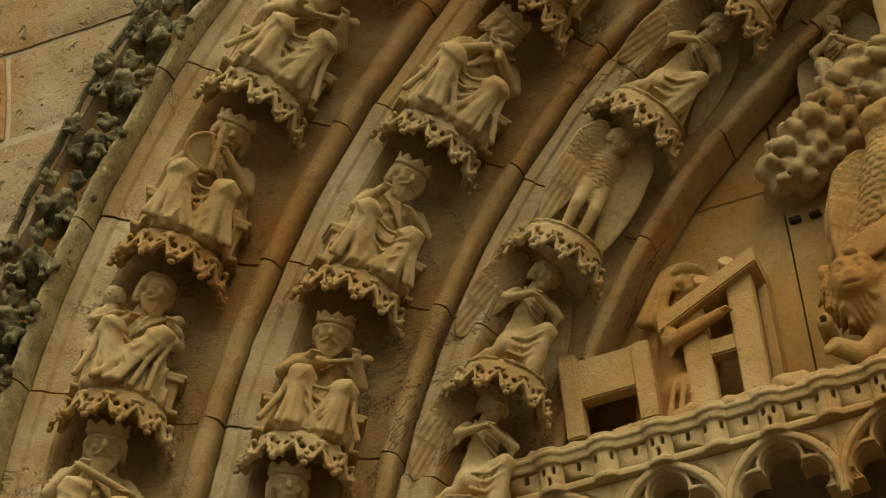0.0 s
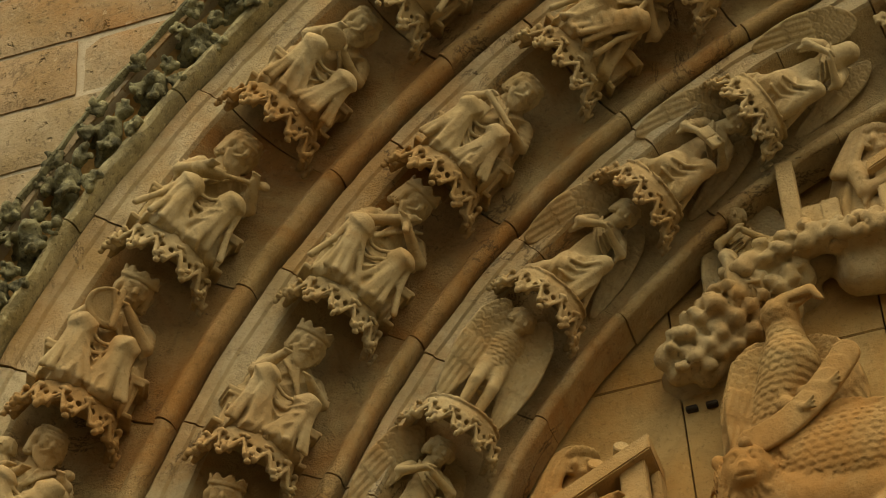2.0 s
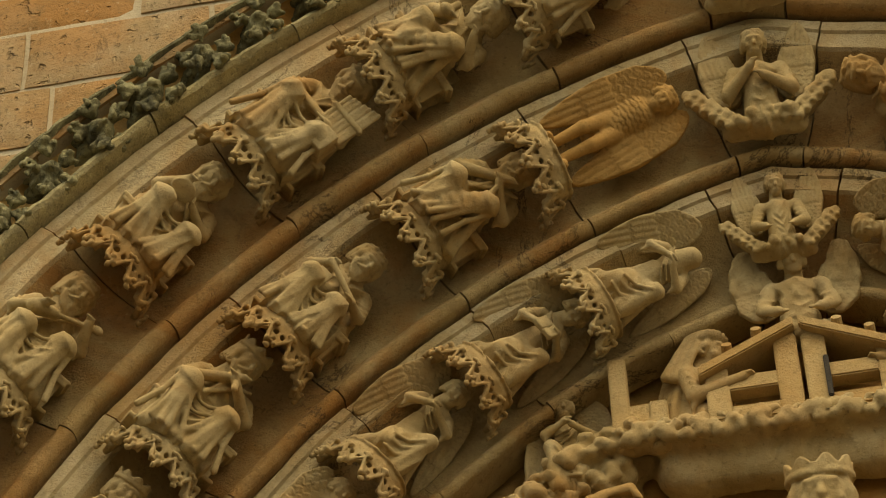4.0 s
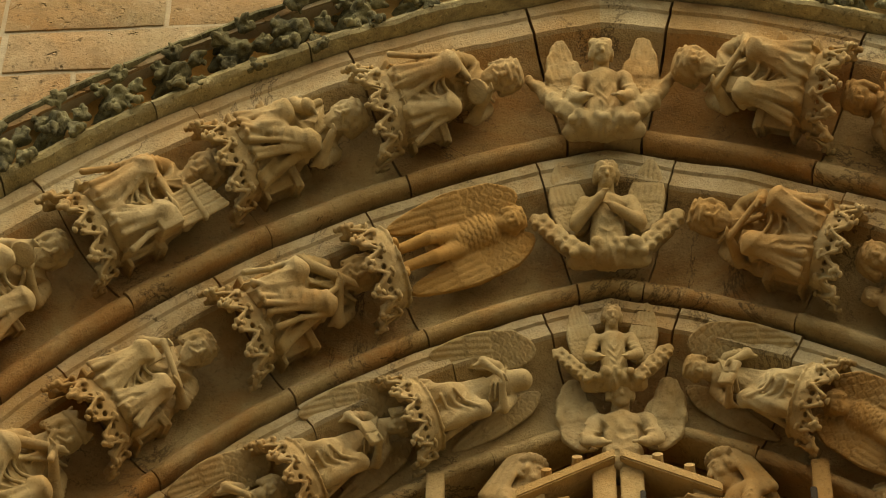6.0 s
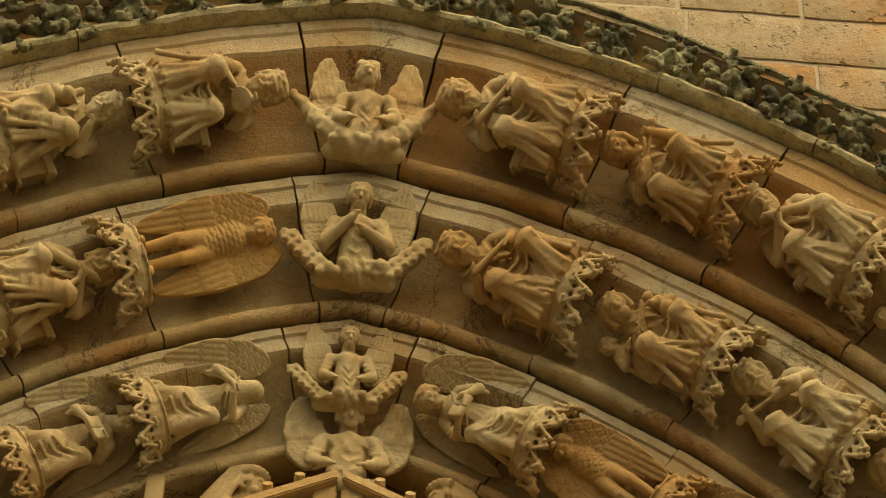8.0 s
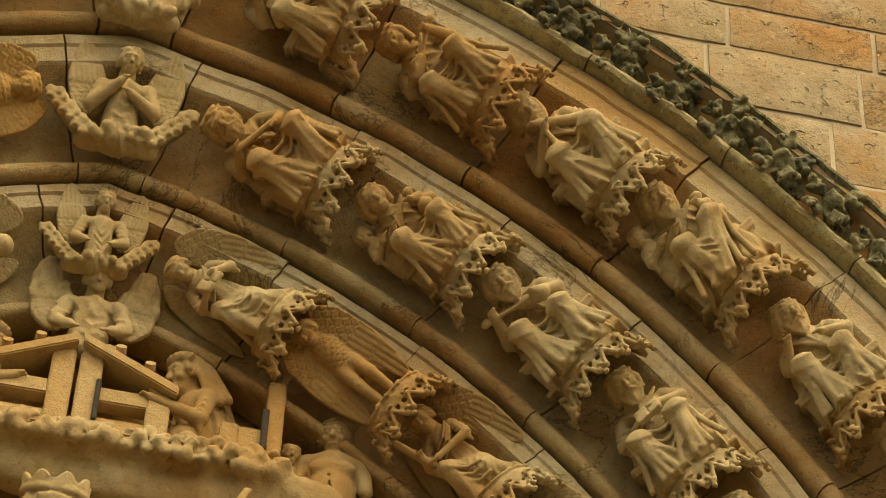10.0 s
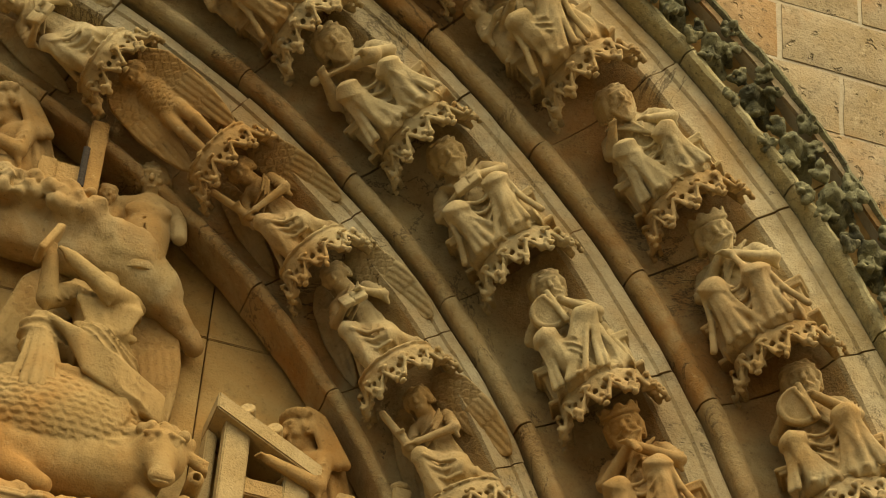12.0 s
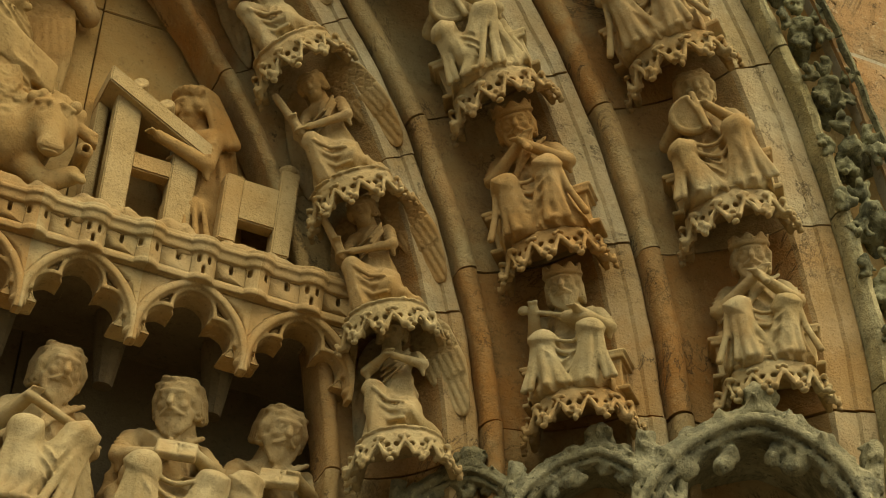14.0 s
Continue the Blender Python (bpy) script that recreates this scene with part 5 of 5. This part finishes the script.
# ---- the four winged symbols, and Christ between them ----
def eagle_clay():
    cl = Clay((-0.46, -0.25, -0.06), (0.46, 0.35, 1.10), 0.0105)
    sc = scales(cl)
    cl.add(cl.rod((-0.16, -0.04, 0.12), (0.05, 0.04, 0.62), 0.13, 0.17) + sc, 0.03)
    cl.add(cl.rod((0.05, 0.05, 0.66), (0.06, 0.08, 0.90), 0.13, 0.10) + sc * 0.8, 0.04)
    cl.add(cl.ball((0.05, 0.10, 0.93), (0.115, 0.12, 0.105)) + sc * 0.6, 0.02)
    cl.add(cl.rod((0.10, 0.16, 0.965), (0.25, 0.20, 0.985), 0.062, 0.040), 0.015)
    cl.add(cl.rod((0.25, 0.20, 0.985), (0.315, 0.21, 0.90), 0.038, 0.014), 0.01)
    cl.cut(cl.rod((0.13, 0.20, 0.940), (0.27, 0.20, 0.945), 0.014), 0.004)
    cl.add(cl.ball((0.085, 0.185, 0.975), 0.018), 0.004)
    wing(cl, (-0.12, -0.05, 0.80), (-0.36, -0.06, -0.02), (-1, 0.2, 0.1), 1, 0.04)
    wing(cl, (-0.10, 0.03, 0.72), (-0.30, 0.05, 0.02), (-1, 0.4, 0.1), 1, 0.03)
    wing(cl, (0.18, -0.07, 0.80), (0.40, -0.09, 0.20), (1, 0.2, 0.1), 2, 0.04)
    for a, b in (((0.0, 0.12, 0.28), (0.10, 0.22, 0.16)), ((0.12, 0.10, 0.34), (0.26, 0.20, 0.30))):
        cl.add(cl.rod(a, b, 0.055, 0.026), 0.02)
        for e in (-1, 0, 1):
            cl.add(cl.rod(b, (b[0] + 0.07, b[1] + 0.04 + 0.01 * e, b[2] + 0.03 * e), 0.016, 0.009), 0.004)
    prev = None
    for k in range(10):                                   # the scroll that it holds
        t = k / 9
        p = (-0.22 + 0.60 * t, 0.20, 0.02 + 0.10 * t + 0.36 * t * t)
        if prev:
            cl.add(np.maximum(cl.rod(prev, p, 0.085), np.abs(cl.y - 0.20 - 0.10 * (cl.z - p[2])) - 0.018), 0.004)
        prev = p
    cl.add(cl.rod((-0.25, 0.10, -0.02), (-0.25, 0.26, -0.02), 0.040), 0.006)
    return cl


def beast_clay(kind, seed):
    """Winged lion or ox lying with its head turned to the viewer; the head is at the negative x end."""
    cl = Clay((-0.62, -0.28, -0.08), (0.70, 0.34, 0.90), 0.0115)
    lion = kind == "lion"
    w = 0.010 * wobble(cl.x, cl.y, cl.z, 70, seed)
    curl = 0.020 * np.abs(np.sin(cl.z * 40 + 6 * np.sin(cl.x * 18))) + 0.012 * wobble(cl.x, cl.y, cl.z, 55, seed)
    cl.add(cl.rod((-0.22, 0.0, 0.30), (0.52, -0.03, 0.26), 0.20, 0.19) + w * 0.3, 0.04)
    wing(cl, (-0.12, 0.14, 0.56), (0.52, 0.08, 0.66), (0.0, 0.0, 1.0), seed, 0.05)
    cl.add(np.maximum(cl.ball((0.16, 0.08, 0.50), (0.42, 0.14, 0.24)) + scales(cl, 52), -0.2 - cl.y), 0.01)
    h = np.array((-0.36, 0.16, 0.44 if lion else 0.35))
    P = lambda x, y, z: tuple(h + np.array((x, y, z)))
    if lion:
        cl.add(cl.ball(P(0, -0.06, -0.02), (0.22, 0.15, 0.23)) + curl, 0.02)
        cl.add(cl.ball(P(0, 0.02, 0.02), (0.135, 0.13, 0.145)), 0.02)
        cl.add(cl.ball(P(0, 0.11, -0.045), (0.075, 0.06, 0.060)), 0.02)
        cl.add(cl.ball(P(0, 0.16, -0.015), (0.030, 0.020, 0.022)), 0.006)
        cl.cut(cl.slab(P(0, 0.165, -0.072), (0.055, 0.03, 0.006)), 0.006)
    else:
        cl.add(cl.ball(P(0, -0.02, 0.02), (0.150, 0.14, 0.16)), 0.03)
        cl.add(cl.rod(P(0, 0.04, 0.02), P(-0.01, 0.14, -0.17), 0.098, 0.060), 0.03)
        cl.add(cl.ball(P(-0.01, 0.15, -0.185), (0.072, 0.050, 0.045)), 0.02)
        cl.cut(cl.slab(P(-0.01, 0.19, -0.212), (0.05, 0.03, 0.004)), 0.005)
        for k in range(11):                           # tufts of curls on the brow
            u = -0.11 + 0.022 * k
            cl.add(cl.ball(P(u, 0.03 + 0.03 * math.cos(k * 2.4), 0.150 - 2.2 * u * u), 0.034), 0.005)
            cl.cut(cl.ball(P(u, 0.068 + 0.03 * math.cos(k * 2.4), 0.155 - 2.2 * u * u), 0.010), 0.004)
        for e in (-1, 1):
            cl.cut(cl.ball(P(-0.01 + e * 0.036, 0.198, -0.175), 0.010), 0.005)
            cl.add(cl.rod(P(e * 0.13, -0.02, 0.07), P(e * 0.27, -0.01, 0.0), 0.030, 0.042), 0.012)
            cl.cut(cl.ball(P(e * 0.25, 0.035, 0.01), (0.05, 0.02, 0.022)), 0.008)
    for e in (-1, 1):
        cl.cut(cl.ball(P(e * 0.060, 0.135 if lion else 0.125, 0.045), 0.030), 0.012)
        cl.add(cl.ball(P(e * 0.058, 0.108 if lion else 0.098, 0.042), 0.026), 0.004)
        cl.add(cl.rod(P(e * 0.03, 0.13, 0.078), P(e * 0.10, 0.10, 0.075), 0.014), 0.010)
        cl.add(cl.ball(P(e * 0.15, -0.01, 0.12), (0.04, 0.03, 0.045)), 0.01)
    cl.add(cl.rod((-0.26, 0.06, 0.18), (-0.40, 0.16, 0.04), 0.075, 0.055), 0.02)
    cl.add(cl.rod((-0.40, 0.16, 0.04), (-0.52, 0.20, 0.10), 0.055, 0.05), 0.02)
    for k in range(4):
        cl.add(cl.rod((-0.50, 0.20 + 0.02 * k - 0.03, 0.09), (-0.57, 0.22 + 0.022 * k - 0.035, 0.12 - 0.02 * k), 0.020), 0.004)
    cl.add(cl.rod((-0.55, 0.08, 0.20), (-0.55, 0.26, 0.22), 0.045), 0.006)
    cl.cut(cl.rod((-0.55, 0.25, 0.22), (-0.55, 0.33, 0.22), 0.020), 0.004)
    cl.add(cl.rod((0.40, 0.08, 0.16), (0.20, 0.20, 0.03), 0.09, 0.05), 0.03)
    return cl


place("statue", clay_mesh("statue", eagle_clay(), OCHRE_SHADED, 34000), stand(-0.675, 6.88, 6.49, 0, size=(-0.54, 0.55, 0.53)), "limestone eagle with spread feathered wings gripping a scroll", "statue", "symbols of the evangelists")
place("statue", clay_mesh("statue", beast_clay("lion", 8), OCHRE_SHADED, 34000), stand(-0.62, 6.88, 6.13, 0, size=(-0.56, 0.52, 0.62)), "limestone winged lion with a curled mane holding a scroll", "statue", "symbols of the evangelists")
place("statue", clay_mesh("statue", beast_clay("ox", 9), OCHRE_SHADED, 34000), stand(0.83, 6.88, 6.13, 0, size=(0.58, 0.52, 0.62)), "limestone winged ox with turned head and curled brow", "statue", "symbols of the evangelists")


def winged_man_clay(seed):
    """A broad robed man, headless, seated askew with both arms raised to a book, wings behind him."""
    cl = Clay((-0.58, -0.20, -0.06), (0.50, 0.36, 0.98), 0.0100)
    body = cl.blank()
    body.add(body.rod((0.04, 0.0, 0.34), (0.02, 0.02, 0.68), 0.165, 0.150), 0.05)
    body.add(body.rod((-0.13, 0.03, 0.72), (0.15, 0.02, 0.72), 0.080), 0.06)
    body.add(body.rod((0.10, 0.04, 0.30), (-0.02, 0.17, 0.34), 0.15, 0.11), 0.05)
    body.add(body.rod((-0.02, 0.17, 0.34), (0.20, 0.16, 0.06), 0.11, 0.10), 0.05)
    body.add(body.rod((0.0, 0.02, 0.32), (-0.27, 0.12, 0.38), 0.13, 0.10), 0.05)
    body.add(body.rod((-0.27, 0.12, 0.38), (-0.25, 0.14, 0.04), 0.095, 0.10), 0.05)
    body.add(body.rod((-0.24, 0.08, 0.05), (0.34, 0.06, 0.03), 0.10, 0.09), 0.06)
    sweep = cl.z * 0.8 + cl.x * 0.55 + 0.05 * np.sin(cl.x * 9) + 0.03 * np.sin(cl.z * 17)
    cl.add(body.d + 0.026 * np.abs(np.sin(sweep * 42)) ** 0.7 - 0.012, 0.004)
    for k in range(7):                             # robe swept from the raised knee to the far hem
        t = k / 6
        cl.stroke([(-0.25 + 0.10 * t, 0.225 + 0.01 * math.sin(k), 0.42 - 0.05 * t), (-0.10 + 0.06 * t, 0.272 - 0.03 * t, 0.34 - 0.19 * t), (0.10 + 0.05 * t, 0.262 - 0.03 * t, 0.24 - 0.18 * t), (0.36, 0.16, 0.14 - 0.14 * t)], 0.017, 0.022, 0.012)
    for k in range(6):                             # pleats of the shin
        x = -0.34 + 0.035 * k
        cl.stroke([(-0.27 + 0.02 * (k - 2.5), 0.215 - 0.004 * (k - 2.5) ** 2, 0.36), (x, 0.238 - 0.006 * (k - 2.5) ** 2, 0.16), (x - 0.03 + 0.012 * k, 0.245 - 0.007 * (k - 2.5) ** 2, -0.01)], 0.013, 0.022, 0.010)
    for k in range(8):                             # bunched cloth over the breast, gathered at the girdle
        x = -0.12 + 0.036 * k
        cl.stroke([(x * 1.1 + 0.02, 0.10, 0.74), (x * 1.2 + 0.03, 0.168 - 0.6 * x * x, 0.62), (x * 0.75 + 0.04, 0.155, 0.48)], 0.018, 0.016, 0.020)
    cl.stroke([(-0.10, 0.13, 0.475), (0.05, 0.165, 0.46), (0.18, 0.11, 0.48)], 0.024, k=0.008)
    for e, elbow, hand in ((-1, (-0.27, 0.12, 0.60), (-0.30, 0.20, 0.80)), (1, (0.02, 0.22, 0.66), (-0.20, 0.24, 0.80))):
        sleeve(cl, (e * 0.14 + 0.01, 0.04, 0.73), elbow, hand, seed + e, 0.058)
    cl.add(cl.slab((-0.32, 0.21, 0.88), (0.020, 0.07, 0.12), turn(10, 22, 0)), 0.004)
    cl.stroke([(0.02, 0.02, 0.74), (0.02, 0.04, 0.85)], 0.085, 0.060, 0.02)
    wing(cl, (-0.22, -0.10, 0.88), (-0.42, -0.13, 0.06), (-1, 0.15, 0.0), 3, 0.035, 0.16)
    wing(cl, (0.24, -0.10, 0.90), (0.38, -0.13, 0.06), (1, 0.15, 0.0), 4, 0.035, 0.15)
    return cl


place("statue", clay_mesh("statue", winged_man_clay(81), OCHRE_SHADED, 30000), stand(0.80, 6.92, 6.50, 0, size=(-0.62, 0.56, 0.62)), "headless limestone winged man in wide robe raising a book", "statue", "symbols of the evangelists")
cl = seated_elder(90, "book", True, (0, -5))
place("statue", clay_mesh("statue", cl, STATUE), stand(X0, 6.88, 6.16, 0, size=(0.98, 0.86, 0.90)), "limestone crowned Christ enthroned with a book", "statue")
# small angels at the ends of the cloud ledge and over the ridge
place("statue", clay_mesh("statue", angel(102, "bow", (0, -8), "both", -1), STATUE), stand(-0.735, 6.90, 7.10, 12, size=(0.44, 0.42, 0.44)), "limestone curly-haired angel rising from the clouds", "statue")


def torso_clay(seed):
    """A bare half-figure, its arms broken off, with a small head beside it."""
    cl = Clay((-0.42, -0.20, -0.06), (0.32, 0.26, 1.06), 0.0095)
    cl.stroke([(0, 0, 0.0), (0, 0.01, 0.30), (0, 0.0, 0.52)], 0.17, 0.16, 0.05)
    cl.stroke([(-0.17, 0, 0.56), (0.17, 0, 0.56)], 0.085, k=0.05)
    for e in (-1, 1):
        cl.dab((e * 0.08, 0.12, 0.46), (0.085, 0.05, 0.06), 0.03)
        cl.stroke([(e * 0.20, 0.0, 0.55), (e * 0.24, 0.03, 0.34)], 0.070, 0.055, 0.02)
    cl.stroke([(-0.02, 0.165, 0.36), (0.0, 0.175, 0.18)], 0.012, k=0.01, carve=True)
    head_shape(cl, (0, 0.04, 0.80), seed, (8, -8), hair=0.25, beard=False, size=1.55)
    cl.stroke([(-0.30, 0.0, 0.30), (-0.30, 0.02, 0.46)], 0.09, 0.06, 0.02)
    head_shape(cl, (-0.30, 0.05, 0.60), seed + 2, (-12, -6), hair=0.3, beard=False, size=0.95)
    return cl


place("statue", clay_mesh("statue", torso_clay(105), STATUE), stand(0.90, 6.90, 7.09, -8, size=(-0.46, 0.44, 0.46)), "limestone bare half-figure with broken arms rising from the ledge", "statue")


# ---- half-figures on the keystones ----
def bust_clay(seed, worn):
    """Half-length angel between raised wings; its leafy base flares up into the pierced rims over its neighbours."""
    cl = Clay((-0.66, -0.22, -0.12), (0.66, 0.30, 1.02), 0.0110)
    f = folds(cl, seed, 0.022, 90)
    rng = random.Random(seed)
    w = 0.012 * wobble(cl.x, cl.y, cl.z, 60, seed)
    body = cl.blank()
    body.add(body.rod((0, 0.0, 0.02), (0, 0.03, 0.40), 0.155, 0.125), 0.03)
    body.add(body.rod((-0.14, 0.01, 0.44), (0.14, 0.01, 0.44), 0.070), 0.05)
    cl.add(body.d + f, 0.004)
    head_shape(cl, (0, 0.06, 0.675), seed, (6, -6), hair=0.35, beard=False, size=1.30)
    for e in (-1, 1):
        wing(cl, (e * 0.25, -0.03, 0.24), (e * 0.36, -0.05, 0.84), (e, 0.1, 0.0), seed + e, 0.036)
        hand = (e * 0.05, 0.19, 0.36 + 0.05 * e) if seed % 2 == 0 and seed < 114 else (e * 0.14, 0.20, 0.16)
        sleeve(cl, (e * 0.18, 0.01, 0.45), (e * 0.25, 0.07, 0.24), hand, seed + e, 0.056)
        if not worn:                                # pierced rim that rises outwards
            for k in range(6):
                t = k / 5
                c = (e * (0.25 + 0.29 * t), 0.10 - 0.05 * t, 0.0 + 0.29 * t)
                cl.add(cl.ball(c, (0.066, 0.034, 0.064)) + w * 0.9, 0.03)
                cl.add(cl.ball((c[0] + e * 0.03, c[1] + 0.012, c[2] - 0.045), 0.034) + w * 0.6, 0.012)
            for k in range(5):
                t = (k + 0.5) / 5
                c = (e * (0.25 + 0.29 * t), 0.138 - 0.05 * t, 0.29 * t)
                cl.cut(cl.ball(c, 0.024), 0.004)
                cl.cut(cl.ball((c[0] + e * 0.060, c[1] - 0.01, c[2] - 0.055), 0.030), 0.004)
            cl.add(cl.rod((e * 0.20, -0.02, -0.02), (e * 0.48, -0.06, 0.22), 0.075, 0.045) + w * 0.5, 0.03)
        elif seed != 118:
            cl.add(cl.rod((e * 0.16, 0.06, 0.02), (e * 0.40, 0.02, 0.22), 0.10, 0.07) + w, 0.04)
            cl.add(cl.rod((e * 0.40, 0.0, 0.24), (e * 0.60, -0.06, 0.50), 0.07, 0.04) + w, 0.04)
    for k in range(14):
        c = (-0.24 + 0.48 * k / 13, 0.09 + rng.uniform(-0.02, 0.05), rng.uniform(-0.03, 0.05))
        cl.add(cl.ball(c, rng.uniform(0.035, 0.055)) + w * 0.5, 0.010)
    cl.add(cl.rod((-0.26, -0.02, -0.03), (0.26, -0.02, -0.03), 0.075) + w * 0.4, 0.03)
    if worn:
        cl.d = cl.d + 0.012 * wobble(cl.x, cl.y, cl.z, 40, 7)
    return cl


for seed, z, y, size, worn, words in ((111, 8.815, 6.44, 0.42, True, "badly worn stone angel half-figure on the keystone"), (112, 8.345, 6.60, 0.43, False, "limestone angel with crossed arms on the keystone"), (114, 7.915, 6.76, 0.33, False, "limestone boy angel with open book on the keystone")):
    place("statue", clay_mesh("statue", bust_clay(seed, worn), STATUE), Matrix.Translation((X0, y, z)) @ Matrix.Rotation(radians(180), 4, "Z") @ Matrix.Rotation(radians(-14), 4, "X") @ Matrix.Diagonal((size, size, size * 1.05, 1)), words, "statue", "keystone angels")
place("statue", clay_mesh("statue", bust_clay(118, True), STATUE), stand(0.06, 6.86, 7.61, 0, -10, size=(0.46, 0.34, 0.42)), "weathered limestone half-length angel above the desk ridge", "statue")
# feather-clad figure beside the middle keystone
place("statue", clay_mesh("statue", seraph(120, (10, -5)), ORANGE), seat_pose(-1, 3.45, 65.3, FRONT["middle"] + 0.045) @ Matrix.Diagonal((0.56, 0.5, 0.49, 1)), "ochre-stained feather-clad angel with folded wings", "statue")
bracket(-1, 3.44, 65.0, FRONT["middle"] + 0.045, 1, 0.85, "pierced leafy limestone canopy bracket under a feathered angel")


# ---- gabled canopies on which the archivolts start ----
def gable_clay(seed):
    """A trefoiled gable over a deep vaulted niche, with moulded rims, crockets and corner pinnacles."""
    cl = Clay((-0.27, -0.20, -0.10), (0.27, 0.40, 0.38), 0.0070)
    x, y, z = cl.x, cl.y, cl.z
    arch = np.sqrt((np.abs(x) + 0.07) ** 2 + (z + 0.06) ** 2) - 0.300
    roof = (z - 0.31 + 0.80 * np.abs(x)) * 0.78
    w = 0.008 * wobble(x, y, z, 75, seed) + 0.006 * wobble(x, y, z, 170, seed + 1)
    cl.add(np.maximum(np.maximum(roof, np.abs(y - 0.15) - 0.25), -z - 0.09) + w, 0.006)
    cl.add(np.maximum(np.maximum(np.abs(x) - 0.262, np.abs(y - 0.20) - 0.26), np.maximum(-z - 0.09, z - 0.15)) + w, 0.01)
    cl.cut(np.maximum(arch, np.abs(y) - 0.37), 0.003)
    for off, dep, t in ((0.010, 0.105, 0.010), (0.034, 0.125, 0.011), (0.058, 0.112, 0.009)):
        cl.add(np.maximum(np.maximum(np.abs(arch - off) - t, np.abs(y + dep) - 0.030), -z - 0.09) + 0.3 * w, 0.004)
    cl.add(np.maximum(np.maximum(np.abs(roof - 0.004) - 0.012, np.abs(y + 0.115) - 0.025), -z + 0.10) + 0.4 * w, 0.005)
    rng = random.Random(seed)
    for k in range(40):
        e = rng.choice((-1, 1))
        px = rng.uniform(0.0, 0.25)
        pz = rng.uniform(0.20 - 0.5 * px, 0.30 - 0.8 * px + 0.06)
        cl.add(cl.ball((e * px, -0.11, pz), rng.uniform(0.012, 0.024)) + w, 0.005)
    for e in (-1, 1):
        for k in range(4):
            t = 0.25 + 0.2 * k
            cl.add(cl.ball((e * 0.30 * t, -0.12, 0.325 - 0.245 * t), (0.034, 0.03, 0.024)) + w * 1.3, 0.006)
        cl.add(cl.rod((e * 0.255, -0.10, -0.02), (e * 0.255, -0.10, 0.19), 0.026) + w, 0.008)
        cl.add(cl.ball((e * 0.255, -0.10, 0.20), 0.034) + w * 1.5, 0.008)
        cl.add(cl.rod((e * 0.255, -0.10, -0.03), (e * 0.255, -0.10, -0.08), 0.036, 0.012), 0.006)
    cl.add(cl.ball((0, -0.12, 0.335), (0.045, 0.035, 0.035)) + w * 1.4, 0.008)
    return cl


GABLES = [clay_mesh("gablet", gable_clay(s), LICHEN, 18000) for s in (1, 2, 3)]
for side in (-1, 1):
    for k, (x, y, z, s) in enumerate(((2.43, 6.78, 5.31, 0.85), (2.75, 6.60, 5.345, 0.95), (3.17, 6.42, 5.37, 1.30))):
        place("gabled_canopy", GABLES[k], Matrix.Translation((X0 + side * x, y, z)) @ Matrix.Rotation(radians(-side * 26), 4, "Z") @ Matrix.Scale(s, 4), "lichened stone gabled canopy with a leafy crest", "canopy", "jamb canopies")

# plain splayed jambs that close the portal below, shade put into their colour
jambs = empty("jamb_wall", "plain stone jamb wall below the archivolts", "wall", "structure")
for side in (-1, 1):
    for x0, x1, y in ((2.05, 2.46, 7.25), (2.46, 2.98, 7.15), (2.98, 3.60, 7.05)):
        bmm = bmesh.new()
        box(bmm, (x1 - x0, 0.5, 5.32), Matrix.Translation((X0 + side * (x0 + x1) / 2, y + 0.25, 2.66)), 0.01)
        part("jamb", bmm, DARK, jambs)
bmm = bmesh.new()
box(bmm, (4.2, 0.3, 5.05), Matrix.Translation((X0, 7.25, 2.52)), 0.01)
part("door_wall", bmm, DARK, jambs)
